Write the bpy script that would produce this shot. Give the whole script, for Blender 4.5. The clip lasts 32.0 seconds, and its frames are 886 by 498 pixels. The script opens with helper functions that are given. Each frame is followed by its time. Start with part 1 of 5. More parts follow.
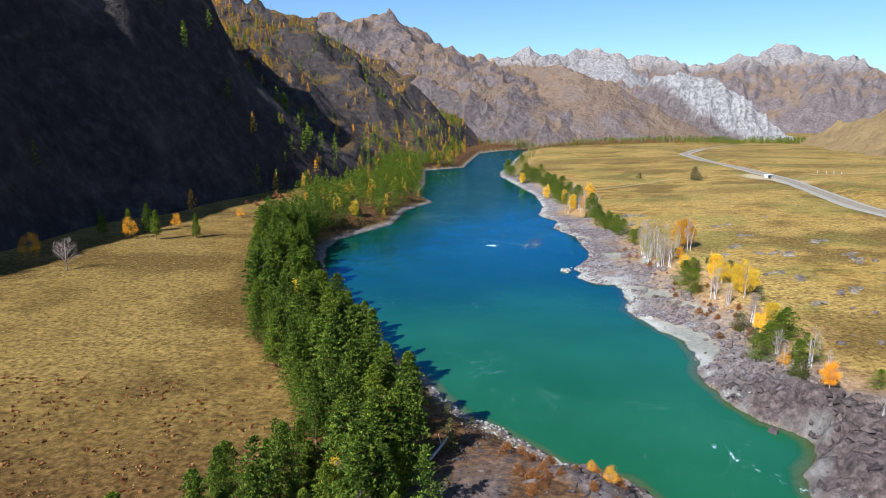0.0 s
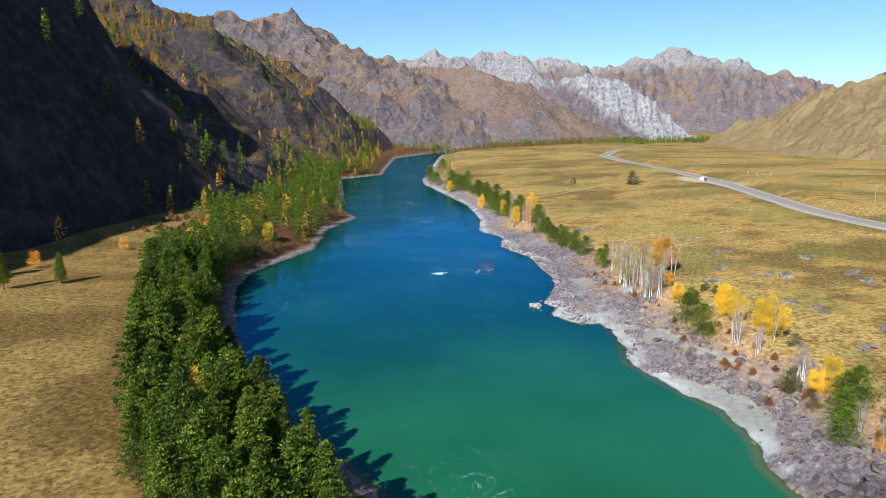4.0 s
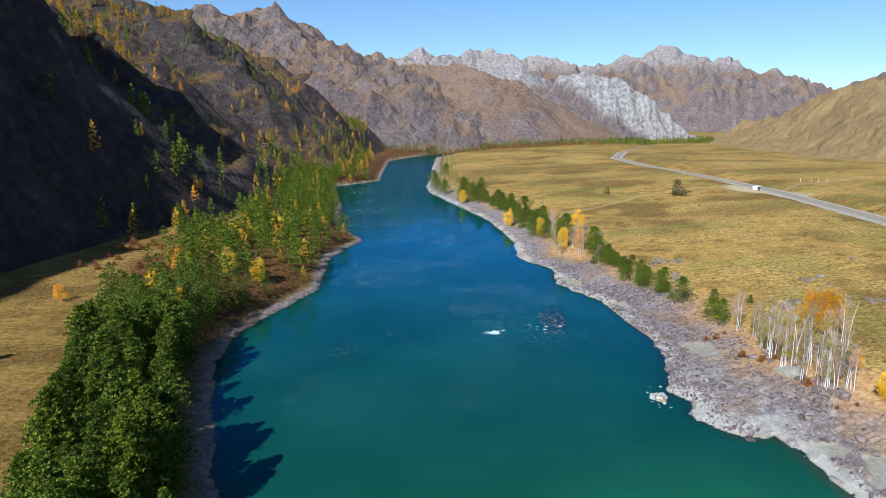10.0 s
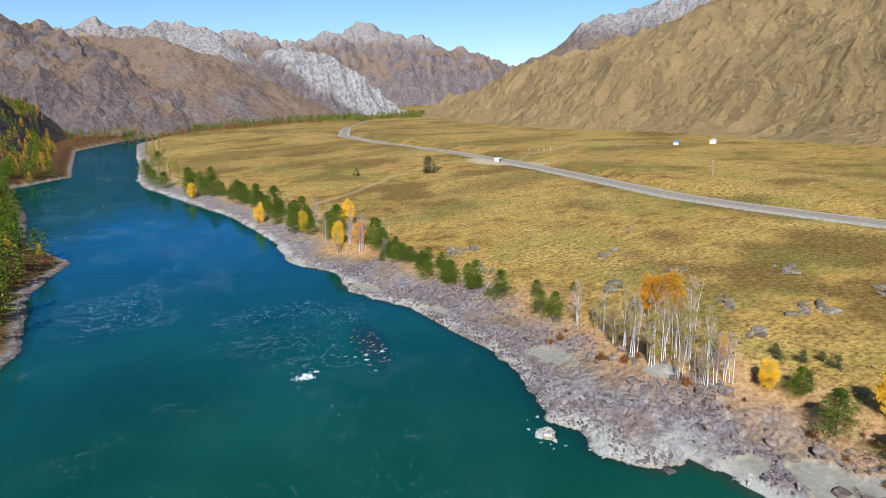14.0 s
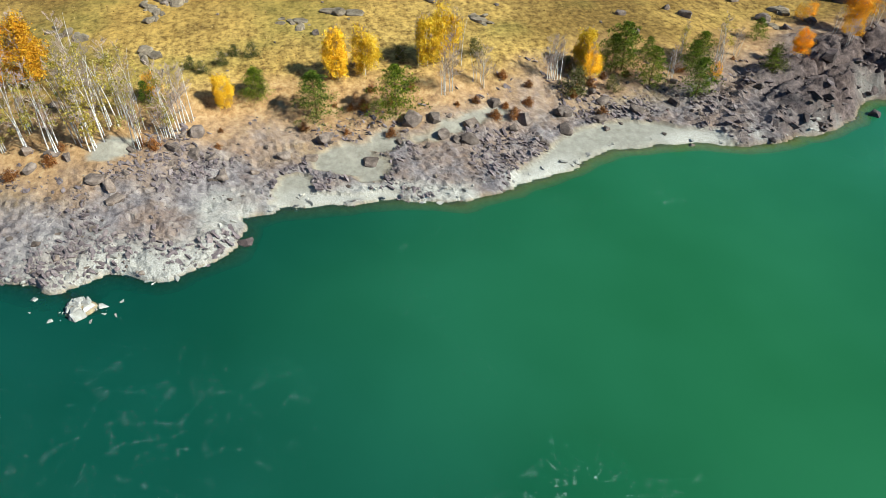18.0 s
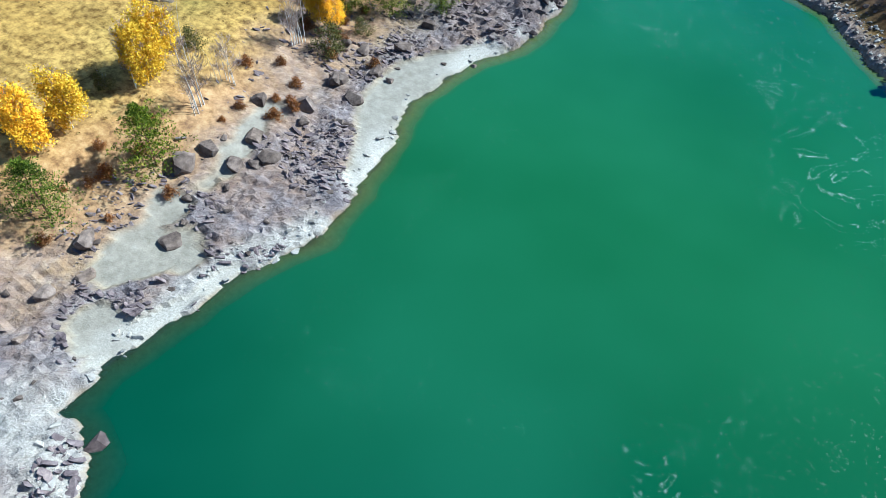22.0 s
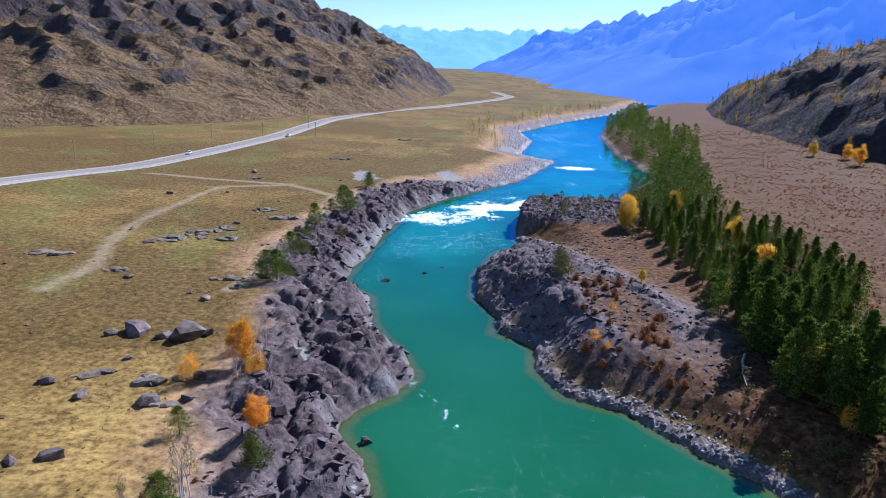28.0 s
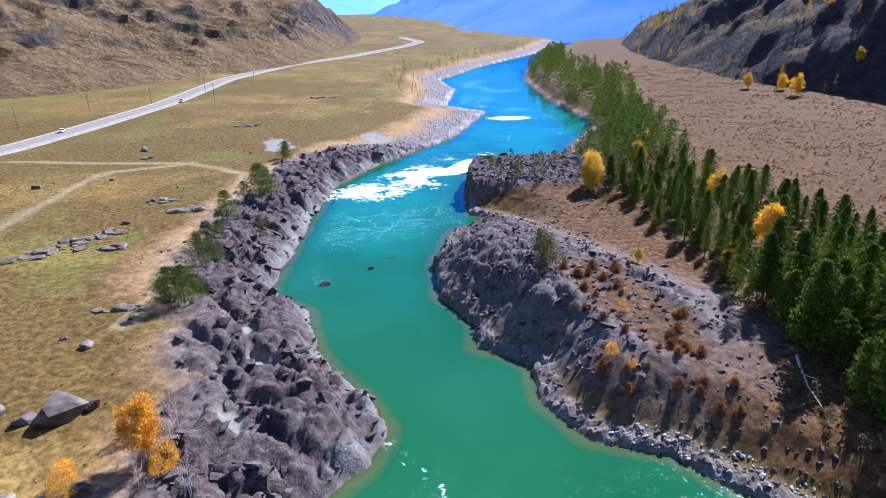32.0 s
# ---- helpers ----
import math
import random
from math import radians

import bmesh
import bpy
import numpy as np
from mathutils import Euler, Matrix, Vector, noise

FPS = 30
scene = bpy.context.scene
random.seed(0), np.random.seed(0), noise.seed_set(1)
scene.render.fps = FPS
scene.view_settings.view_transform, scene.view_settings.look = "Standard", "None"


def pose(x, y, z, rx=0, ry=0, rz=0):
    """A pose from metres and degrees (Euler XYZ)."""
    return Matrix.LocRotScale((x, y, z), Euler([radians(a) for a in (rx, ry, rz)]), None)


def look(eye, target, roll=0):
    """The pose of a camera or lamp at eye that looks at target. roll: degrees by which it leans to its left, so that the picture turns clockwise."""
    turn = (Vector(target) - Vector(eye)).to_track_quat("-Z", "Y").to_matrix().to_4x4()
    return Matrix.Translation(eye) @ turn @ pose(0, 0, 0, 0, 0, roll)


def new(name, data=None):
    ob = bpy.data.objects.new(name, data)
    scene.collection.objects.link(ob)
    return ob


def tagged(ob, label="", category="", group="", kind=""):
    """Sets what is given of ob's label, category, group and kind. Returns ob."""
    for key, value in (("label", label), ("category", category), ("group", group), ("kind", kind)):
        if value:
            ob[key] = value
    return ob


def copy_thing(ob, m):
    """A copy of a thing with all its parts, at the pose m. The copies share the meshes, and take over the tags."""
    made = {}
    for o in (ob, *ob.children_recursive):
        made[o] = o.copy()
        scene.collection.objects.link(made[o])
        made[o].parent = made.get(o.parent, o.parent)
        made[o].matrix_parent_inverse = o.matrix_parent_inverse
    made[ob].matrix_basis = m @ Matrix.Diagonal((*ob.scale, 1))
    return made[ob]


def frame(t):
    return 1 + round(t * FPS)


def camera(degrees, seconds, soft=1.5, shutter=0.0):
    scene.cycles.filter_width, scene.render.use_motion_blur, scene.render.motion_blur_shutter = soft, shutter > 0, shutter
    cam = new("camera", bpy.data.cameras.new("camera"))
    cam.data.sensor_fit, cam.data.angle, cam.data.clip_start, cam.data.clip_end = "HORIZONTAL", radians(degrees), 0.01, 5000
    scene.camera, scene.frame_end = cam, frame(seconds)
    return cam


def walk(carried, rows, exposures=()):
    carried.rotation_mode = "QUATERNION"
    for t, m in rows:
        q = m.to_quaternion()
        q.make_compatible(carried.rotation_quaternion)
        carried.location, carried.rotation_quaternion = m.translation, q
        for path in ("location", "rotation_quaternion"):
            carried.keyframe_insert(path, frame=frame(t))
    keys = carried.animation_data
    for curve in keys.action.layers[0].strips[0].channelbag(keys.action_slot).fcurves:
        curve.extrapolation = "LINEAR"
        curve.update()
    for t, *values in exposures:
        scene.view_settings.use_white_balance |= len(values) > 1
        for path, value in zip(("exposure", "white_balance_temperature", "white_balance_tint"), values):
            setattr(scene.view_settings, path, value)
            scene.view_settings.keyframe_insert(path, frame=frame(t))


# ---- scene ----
cam = camera(68.68, 32.0, soft=0.8)
# seconds, east, north, height above the river, heading, pitch, roll
ROWS = [
    (0.0, -0.00, 0.00, 53.27, 0.00, -11.39, 0.94),
    (0.5, -1.24, 5.91, 53.25, -0.36, -11.34, 0.84),
    (1.0, -2.50, 11.94, 53.26, -2.65, -11.28, 0.70),
    (1.5, -3.81, 17.99, 53.28, -3.87, -11.20, 0.51),
    (2.0, -5.01, 24.02, 53.31, -5.28, -11.12, 0.38),
    (2.5, -5.98, 29.70, 53.37, -7.14, -11.09, 0.30),
    (4.5, -10.14, 51.29, 54.17, -7.99, -11.06, 0.24),
    (5.0, -10.92, 56.80, 54.28, -8.04, -11.06, 0.22),
    (5.5, -11.66, 62.30, 54.38, -8.17, -11.10, 0.21),
    (6.0, -12.47, 67.81, 54.46, -8.32, -11.17, 0.21),
    (6.5, -13.39, 73.41, 54.54, -8.47, -11.22, 0.19),
    (7.0, -14.02, 78.98, 54.65, -8.46, -11.25, 0.24),
    (7.5, -14.78, 84.78, 54.77, -8.64, -11.26, 0.25),
    (8.0, -15.64, 90.58, 54.89, -8.77, -11.25, 0.20),
    (8.5, -16.46, 96.17, 55.00, -8.90, -11.26, 0.19),
    (9.0, -17.48, 101.75, 55.07, -9.10, -11.26, 0.18),
    (9.5, -18.53, 107.30, 55.12, -9.28, -11.24, 0.14),
    (10.0, -19.30, 112.67, 55.16, -9.41, -11.13, 0.22),
    (10.5, -20.21, 117.88, 55.17, -8.92, -11.18, 0.23),
    (11.0, -20.97, 122.92, 55.15, -9.60, -11.18, 0.20),
    (11.5, -21.68, 128.27, 55.15, -11.83, -11.20, 0.02),
    (12.0, -22.36, 133.72, 55.20, -15.17, -11.24, -0.27),
    (12.5, -22.94, 139.29, 55.31, -19.71, -11.33, -0.61),
    (13.0, -23.30, 144.69, 55.44, -24.84, -11.45, -0.99),
    (13.5, -23.70, 150.25, 55.53, -29.26, -11.60, -1.26),
    (15.5, -27.54, 172.78, 54.04, -51.17, -25.50, 0.67),
    (16.0, -26.61, 178.95, 53.88, -55.97, -31.23, 0.83),
    (16.5, -25.23, 184.82, 53.68, -64.57, -34.30, 0.70),
    (17.0, -22.81, 190.74, 53.32, -79.02, -36.39, 0.36),
    (17.5, -19.88, 196.23, 53.14, -93.28, -38.35, 0.09),
    (18.0, -16.79, 200.82, 53.11, -104.83, -40.15, -0.19),
    (18.5, -13.62, 204.28, 53.12, -112.74, -41.44, -0.30),
    (19.0, -10.33, 206.80, 53.12, -116.55, -42.02, -0.10),
    (19.5, -6.85, 208.71, 53.17, -118.54, -43.06, 0.28),
    (20.0, -3.11, 210.05, 53.17, -120.04, -44.32, 0.75),
    (20.5, 0.82, 211.00, 53.24, -123.14, -45.79, 1.16),
    (21.0, 4.99, 211.54, 53.38, -127.47, -47.47, 1.41),
    (21.5, 9.28, 211.62, 53.62, -133.66, -48.49, 1.48),
    (22.0, 13.76, 211.64, 54.15, -145.21, -48.70, 1.30),
    (22.5, 18.45, 211.15, 54.54, -159.75, -48.75, 1.05),
    (23.0, 22.75, 210.14, 54.54, -171.95, -48.56, 0.97),
    (23.5, 26.40, 208.72, 54.45, -174.54, -48.22, 1.04),
    (24.0, 29.30, 206.67, 54.27, -176.74, -48.42, 1.32),
    (24.5, 31.65, 204.16, 54.20, -176.96, -47.14, 1.63),
    (25.0, 33.81, 201.42, 54.31, -176.15, -44.38, 1.88),
    (25.5, 35.88, 198.54, 54.40, -175.51, -40.06, 2.09),
    (26.0, 37.84, 195.86, 54.41, -175.17, -34.61, 2.25),
    (26.5, 39.66, 193.67, 54.33, -175.84, -31.05, 2.38),
    (28.5, 44.24, 183.50, 52.72, -177.10, -14.00, 0.57),
    (29.0, 45.66, 179.96, 52.53, -179.66, -13.80, 0.10),
    (29.5, 47.17, 176.24, 52.39, -181.97, -13.93, -0.24),
    (30.0, 48.45, 172.33, 52.28, -183.60, -15.16, -0.49),
    (30.5, 49.40, 168.38, 52.25, -184.43, -16.68, -0.70),
    (31.0, 50.12, 164.50, 52.28, -184.22, -18.15, -0.88),
    (31.5, 50.69, 160.43, 52.23, -183.98, -20.18, -0.96),
    (32.0, 51.27, 156.24, 52.21, -183.81, -20.74, -1.09),
]
walk(cam, [(t, pose(x, y, z, 90 + pitch, 0, yaw) @ pose(0, 0, 0, 0, 0, roll)) for t, x, y, z, yaw, pitch, roll in ROWS],
     [(0, 0.86, 5400, 8), (2.5, 0.84, 5400, 8), (6, 0.72, 5400, 8), (13, 0.65, 5400, 8), (15.6, 0.6, 5900, 8), (17, 0.9, 5900, 2), (19, 0.9, 5900, -2), (23, 1.22, 4950, 2), (26, 1.3, 4950, 12), (28.5, 0.76, 4850, 20), (30, 0.81, 4850, 20), (32, 1.25, 5000, 18)])

# ---------------------------------------------------------------- world, sun
SUN_AZ, SUN_EL = radians(218.0), radians(39.0)
world = bpy.data.worlds.new("world")
scene.world = world
world.use_nodes = True
wn = world.node_tree
wn.nodes.clear()
sky = wn.nodes.new("ShaderNodeTexSky")
sky.sky_type, sky.sun_disc = "NISHITA", False
sky.sun_elevation, sky.sun_rotation = SUN_EL, SUN_AZ
sky.altitude, sky.air_density, sky.dust_density, sky.ozone_density = 400, 1.0, 0.1, 4.0
bg = wn.nodes.new("ShaderNodeBackground")
bg.inputs["Strength"].default_value = 0.072
wout = wn.nodes.new("ShaderNodeOutputWorld")
wn.links.new(sky.outputs["Color"], bg.inputs["Color"])
wn.links.new(bg.outputs["Background"], wout.inputs["Surface"])
sun_lamp = bpy.data.lights.new("sun", "SUN")
sun_lamp.energy, sun_lamp.angle, sun_lamp.color = 5.0, radians(0.53), (1.0, 0.95, 0.86)
sun = new("sun", sun_lamp)
sun.matrix_world = look((300 * math.sin(SUN_AZ) * math.cos(SUN_EL), 300 * math.cos(SUN_AZ) * math.cos(SUN_EL), 300 * math.sin(SUN_EL)), (0, 0, 0))


# ---------------------------------------------------------------- noise in numpy
def hash2(ix, iy, seed):
    h = (ix.astype(np.int64) * 374761393 + iy.astype(np.int64) * 668265263 + seed * 974634533) & 0x7FFFFFFF
    h = ((h ^ (h >> 13)) * 1274126177) & 0x7FFFFFFF
    return ((h ^ (h >> 16)) & 0xFFFFFF) / float(0xFFFFFF)


def vnoise(x, y, seed=0):
    """Smooth value noise, 0 to 1."""
    ix, iy = np.floor(x), np.floor(y)
    fx, fy = x - ix, y - iy
    fx, fy = fx * fx * (3 - 2 * fx), fy * fy * (3 - 2 * fy)
    a, b = hash2(ix, iy, seed), hash2(ix + 1, iy, seed)
    c, d = hash2(ix, iy + 1, seed), hash2(ix + 1, iy + 1, seed)
    return (a + (b - a) * fx) * (1 - fy) + (c + (d - c) * fx) * fy


def fbm(x, y, size, octaves=4, seed=0, gain=0.5):
    """Layered noise, about -0.5 to 0.5."""
    total, amp, norm = 0.0, 1.0, 0.0
    x, y = x / size, y / size
    for k in range(octaves):
        total = total + amp * (vnoise(x, y, seed + k) - 0.5)
        norm += amp
        amp *= gain
        x, y = 1.96 * x + 0.37 * y + 7.1, 1.96 * y - 0.37 * x + 3.3
    return total / norm


def ridged(x, y, size, octaves=4, seed=0, gain=0.55):
    """Sharp-crested noise, 0 to 1."""
    total, amp, norm = 0.0, 1.0, 0.0
    x, y = x / size, y / size
    for k in range(octaves):
        n = 1 - np.abs(2 * vnoise(x, y, seed + k) - 1)
        total = total + amp * n * n
        norm += amp
        amp *= gain
        x, y = 1.9 * x + 0.6 * y + 5.7, 1.9 * y - 0.6 * x + 1.9
    return total / norm


def cells(x, y, size, seed=0):
    """Worley cells: distance to the nearest point, the gap to the second, and a number for the cell."""
    x, y = x / size, y / size
    ix, iy = np.floor(x), np.floor(y)
    d1, d2, tag = np.full(x.shape, 9.0), np.full(x.shape, 9.0), np.zeros(x.shape)
    for dx in (-1, 0, 1):
        for dy in (-1, 0, 1):
            jx, jy = ix + dx, iy + dy
            px, py = jx + hash2(jx, jy, seed), jy + hash2(jx, jy, seed + 1)
            d = np.hypot(px - x, py - y)
            near = d < d1
            d2 = np.where(near, d1, np.minimum(d2, d))
            tag = np.where(near, hash2(jx, jy, seed + 2), tag)
            d1 = np.where(near, d, d1)
    return d1, d2 - d1, tag


def smooth(a, b, v):
    t = np.clip((v - a) / (b - a), 0, 1)
    return t * t * (3 - 2 * t)


# ---------------------------------------------------------------- the plan: river banks, feet of the hills
EAST_DOWN = [(-279, -1013), (-130, -643), (-100, -562), (-24, -426), (20, -325), (13, -268), (25, -200), (6, -176), (20, -135), (29, -109), (46, -86), (60, -63),
             (71, -40), (75, -5), (77, 28), (78, 40), (69, 48), (66, 62), (63, 70), (58, 76), (55, 84), (57, 92), (63, 98), (64, 104), (59, 110), (56, 120), (55, 132)]
EAST_UP = [(58, 138), (60, 146), (59.5, 154), (56.5, 164), (54.5, 171), (53, 179), (55, 185), (57, 195), (59, 203), (57, 209), (50, 211), (47, 218), (50, 225), (48, 231),
           (52, 237), (57, 247), (61, 262), (61, 284), (62, 298), (58, 312), (56, 322), (62, 343), (54, 364), (62, 400), (64, 425), (66, 465), (60, 545), (54, 618), (58, 665),
           (78, 770), (96, 887), (135, 1110), (160, 1165), (330, 1420)]
EAST = EAST_DOWN + EAST_UP
WEST = [(-361, -956), (-169, -694), (-140, -612), (-60, -400), (-40, -313), (-34, -217), (-39, -133), (-14, -86), (-4, -60), (27, -51), (32, -30), (33, -6), (25, 0),
        (26, 6), (38, 5), (45, 28), (44, 45), (39, 57), (40, 64), (32, 71), (33, 81), (29, 89), (20, 93), (13, 102), (4, 111), (-4, 128), (-11, 140), (-18, 150), (-24, 163),
        (-31, 178), (-38, 201), (-45, 236), (-48, 260), (-46, 284), (-37, 304), (-27, 325), (-22, 380), (-8, 415), (-19, 465), (-16, 535), (-20, 676),
        (22, 728), (30, 810), (55, 1035), (130, 1200), (290, 1450)]
WEST_FOOT = [(-1149, -466), (-769, -295), (-589, -202), (-408, -157), (-233, -136), (-109, -154), (55, -158), (170, -146), (230, -138), (345, -118), (400, -104),
             (460, -72), (520, -46), (600, -42), (700, -36), (800, 0), (1050, 30), (1250, 80), (1500, 150), (3000, 300)]
EAST_FOOT = [(-1610, 60), (-1120, 152), (-538, 228), (-444, 302), (-278, 359), (0, 390), (200, 400), (390, 440), (570, 480), (700, 470), (960, 530), (1400, 700), (2500, 1500)]
FIELD_EDGE = [(-516, -120), (-374, -85), (-205, -82), (-131, -57), (-64, -37), (-17, -30), (9, -33), (50, -34), (85, -22), (111, -29), (127, -40), (191, -58), (260, -76), (345, -92), (420, -70), (700, -60)]


def along(table, y):
    return np.interp(y, [p[0] for p in table], [p[1] for p in table])


def line_distance(pts, x, y):
    best = np.full(x.shape, 1e9)
    for (ax, ay), (bx, by) in zip(pts, pts[1:]):
        ux, uy = bx - ax, by - ay
        t = np.clip(((x - ax) * ux + (y - ay) * uy) / (ux * ux + uy * uy), 0, 1)
        best = np.minimum(best, np.hypot(x - ax - t * ux, y - ay - t * uy))
    return best


def inside(poly, x, y):
    odd = np.zeros(x.shape, bool)
    for (ax, ay), (bx, by) in zip(poly, poly[1:] + poly[:1]):
        if ay == by:
            continue
        hit = ((ay > y) != (by > y)) & (x < ax + (y - ay) * (bx - ax) / (by - ay))
        odd ^= hit
    return odd


RIVER = EAST + WEST[::-1]


def river(x, y):
    """Distance inland from the water's edge, over the wavy shore (in the river: minus), and whether the bank is the eastern one."""
    x = np.asarray(x, float)
    y = np.asarray(y, float)
    e, w = line_distance(EAST, x, y), line_distance(WEST, x, y)
    d = np.minimum(e, w)
    d = np.where(inside(RIVER, x, y), -d, d)
    return d, e < w


def ground_parts(x, y):
    """Height of the valley floor and its zones."""
    d, east = river(x, y)
    d = d + 1.8 * fbm(x, y, 9, 3, 5) + 1.4 * fbm(x, y, 2.6, 2, 9)
    bed = np.where(d < 0, np.maximum(-0.24 * -d, -5.0) - 0.1, 0)
    # eastern bank: a rocky shelf, then a plain that climbs slowly to the road
    gorge = 1 - smooth(112, 142, y)
    gorge *= smooth(-105, -62, y)
    north = smooth(-90, 40, y)
    terrace = smooth(105, 165, y)
    plain_e = 4.6 + 2.2 * terrace + (0.012 + 0.05 * north) * np.clip(d - 27, 0, 150) + 0.004 * np.clip(d - 174, 0, 600) + 1.2 * fbm(x, y, 60, 3, 21) + 0.35 * fbm(x, y, 9, 3, 22)
    shelf_e = 0.3 + 0.09 * np.clip(d, 0, 9) + (0.13 + 0.15 * terrace) * np.clip(d - 9, 0, 20) + 2.0 * gorge * smooth(0, 5, d)
    ze = shelf_e + (plain_e - shelf_e) * smooth(19, 31, d)
    # western bank: steep and wooded, with a terrace above
    plain_w = 5.2 + 0.035 * np.clip(d - 20, 0, 200) + 1.0 * fbm(x, y, 50, 3, 31) + 0.25 * fbm(x, y, 7, 3, 32)
    zw = 0.3 + (plain_w - 0.3) * smooth(0, 13, d)
    # the bare rock hump and the cliff at the narrows
    hump = np.exp(-(((x - 26) * 0.88 + (y - 47) * 0.47) / 16) ** 4 - (((y - 47) * 0.88 - (x - 26) * 0.47) / 37) ** 4)
    block = smooth(-10, -3, x) * smooth(-50, -43, y) * (1 - smooth(-16, -9, y))
    zw = np.where(d > 0, zw * (1 - hump) + hump * (2.0 + 6.0 * smooth(0, 12, d)), zw)
    zw = np.where(d > 0, zw * (1 - block) + block * 6.6 * smooth(0.0, 1.5, d), zw)
    z = np.where(d < 0, bed, np.where(east, ze, zw))
    # bar of gravel in mid-stream, and stones off the point
    bar = np.exp(-(((x - 41) * 0.95 - (y - 282) * 0.3) / 7.5) ** 2 - (((y - 282) * 0.95 + (x - 41) * 0.3) / 27) ** 2)
    z = np.where(d < 0, np.maximum(z, -3.2 + 3.1 * bar ** 0.7 - 3.0 * (bar < 0.02)), z)
    stones = np.exp(-(((x - 44.5) / 4) ** 2 + ((y - 227.5) / 5) ** 2))
    z = np.where(d < 0, np.maximum(z, -5.2 + 5.9 * stones), z)
    # rock, sand
    n1 = fbm(x, y, 14, 4, 41)
    shelf_w = np.where(y > 345, 12, 16 + 2 * gorge)
    rock_e = smooth(-1.5, 0.5, d) * (1 - smooth(shelf_w - 7, shelf_w + 7, d + 16 * n1))
    rock_w = smooth(-1.5, 0.5, d) * np.maximum(np.maximum(hump, block * 0.9), 0.8 * (1 - smooth(1, 4, d)))
    turf = np.exp(-((x - 17 - 0.25 * (60 - y)) / 7.5) ** 2 - ((y - 68) / 19) ** 2)
    rock_w = rock_w * (1 - 0.9 * smooth(0.3, 0.6, turf + 0.8 * n1))
    rock = np.where(east, rock_e, rock_w)
    wob, wob2 = 7 * fbm(x, y, 9, 3, 53), 8 * fbm(x, y, 5, 4, 54)
    # the crescent beach, then patches of silt between the ribs of rock
    crescent = 6.6 * np.sin(np.pi * np.clip((y - 134) / 38, 0, 1)) ** 0.7
    beach = 1 - smooth(crescent - 0.8, crescent + 0.6, d + 0.2 * wob2)
    silt = np.zeros(np.shape(x))
    for cx, cy, ax, ay, turn in ((66, 194, 6.0, 5.5, 0.5), (70, 174, 2.6, 10, 0.15), (67, 250, 5.0, 9, 0.0), (69, 189, 3.0, 3, 0), (62, 203, 4.0, 3.5, 0.4), (58, 198, 1.8, 12, -0.1), (60, 318, 3.0, 9, 0.2),
                                 (64, 290, 2.2, 8, 0.0), (56, 364, 4.0, 9, 0.0), (73, 226, 2.0, 5, 0.2), (95, -84, 7.0, 14, 0.3), (60, -100, 8.0, 9, 0.6), (16, -180, 8.0, 9, 0.0), (30, -215, 8.0, 14, 0.0), (74, 88, 2.2, 3.5, 0.3), (72, 72, 2.0, 3.5, 0.9), (76, 60, 1.5, 2.5, 0)):
        px, py = (x - cx) * math.cos(turn) + (y - cy) * math.sin(turn) + 0.5 * wob, (y - cy) * math.cos(turn) - (x - cx) * math.sin(turn) + 0.5 * wob
        silt = np.maximum(silt, np.exp(-(px / ax) ** 2 - (py / ay) ** 2))
    silt = smooth(0.42, 0.62, silt + 0.11 * wob2)
    sand = np.clip(np.maximum(beach * (crescent > 0.3), silt * 0.95), 0, 1) * east * smooth(-3, 0, d)
    return d, east, z, rock * (1 - 0.9 * np.clip(sand, 0, 1)), sand, gorge, hump, block


ROAD = [(-891, 38), (-760, 15), (-663, 38), (-508, 98), (-425, 143), (-320, 169), (-201, 172), (-125, 184), (-72, 196), (-52, 205), (130, 213), (285, 206),
        (322, 208), (387, 226), (478, 250), (602, 269), (686, 275), (835, 305), (1000, 390), (1250, 560), (1400, 610)]


def road_height(y):
    north = smooth(-90, 40, y)
    return 4.4 + (0.012 + 0.062 * north) * 118 * np.interp(y, (-890, -500, -260, 100, 3000), (0.2, 0.5, 1, 1, 1)) + 0.6 * smooth(300, 600, y)


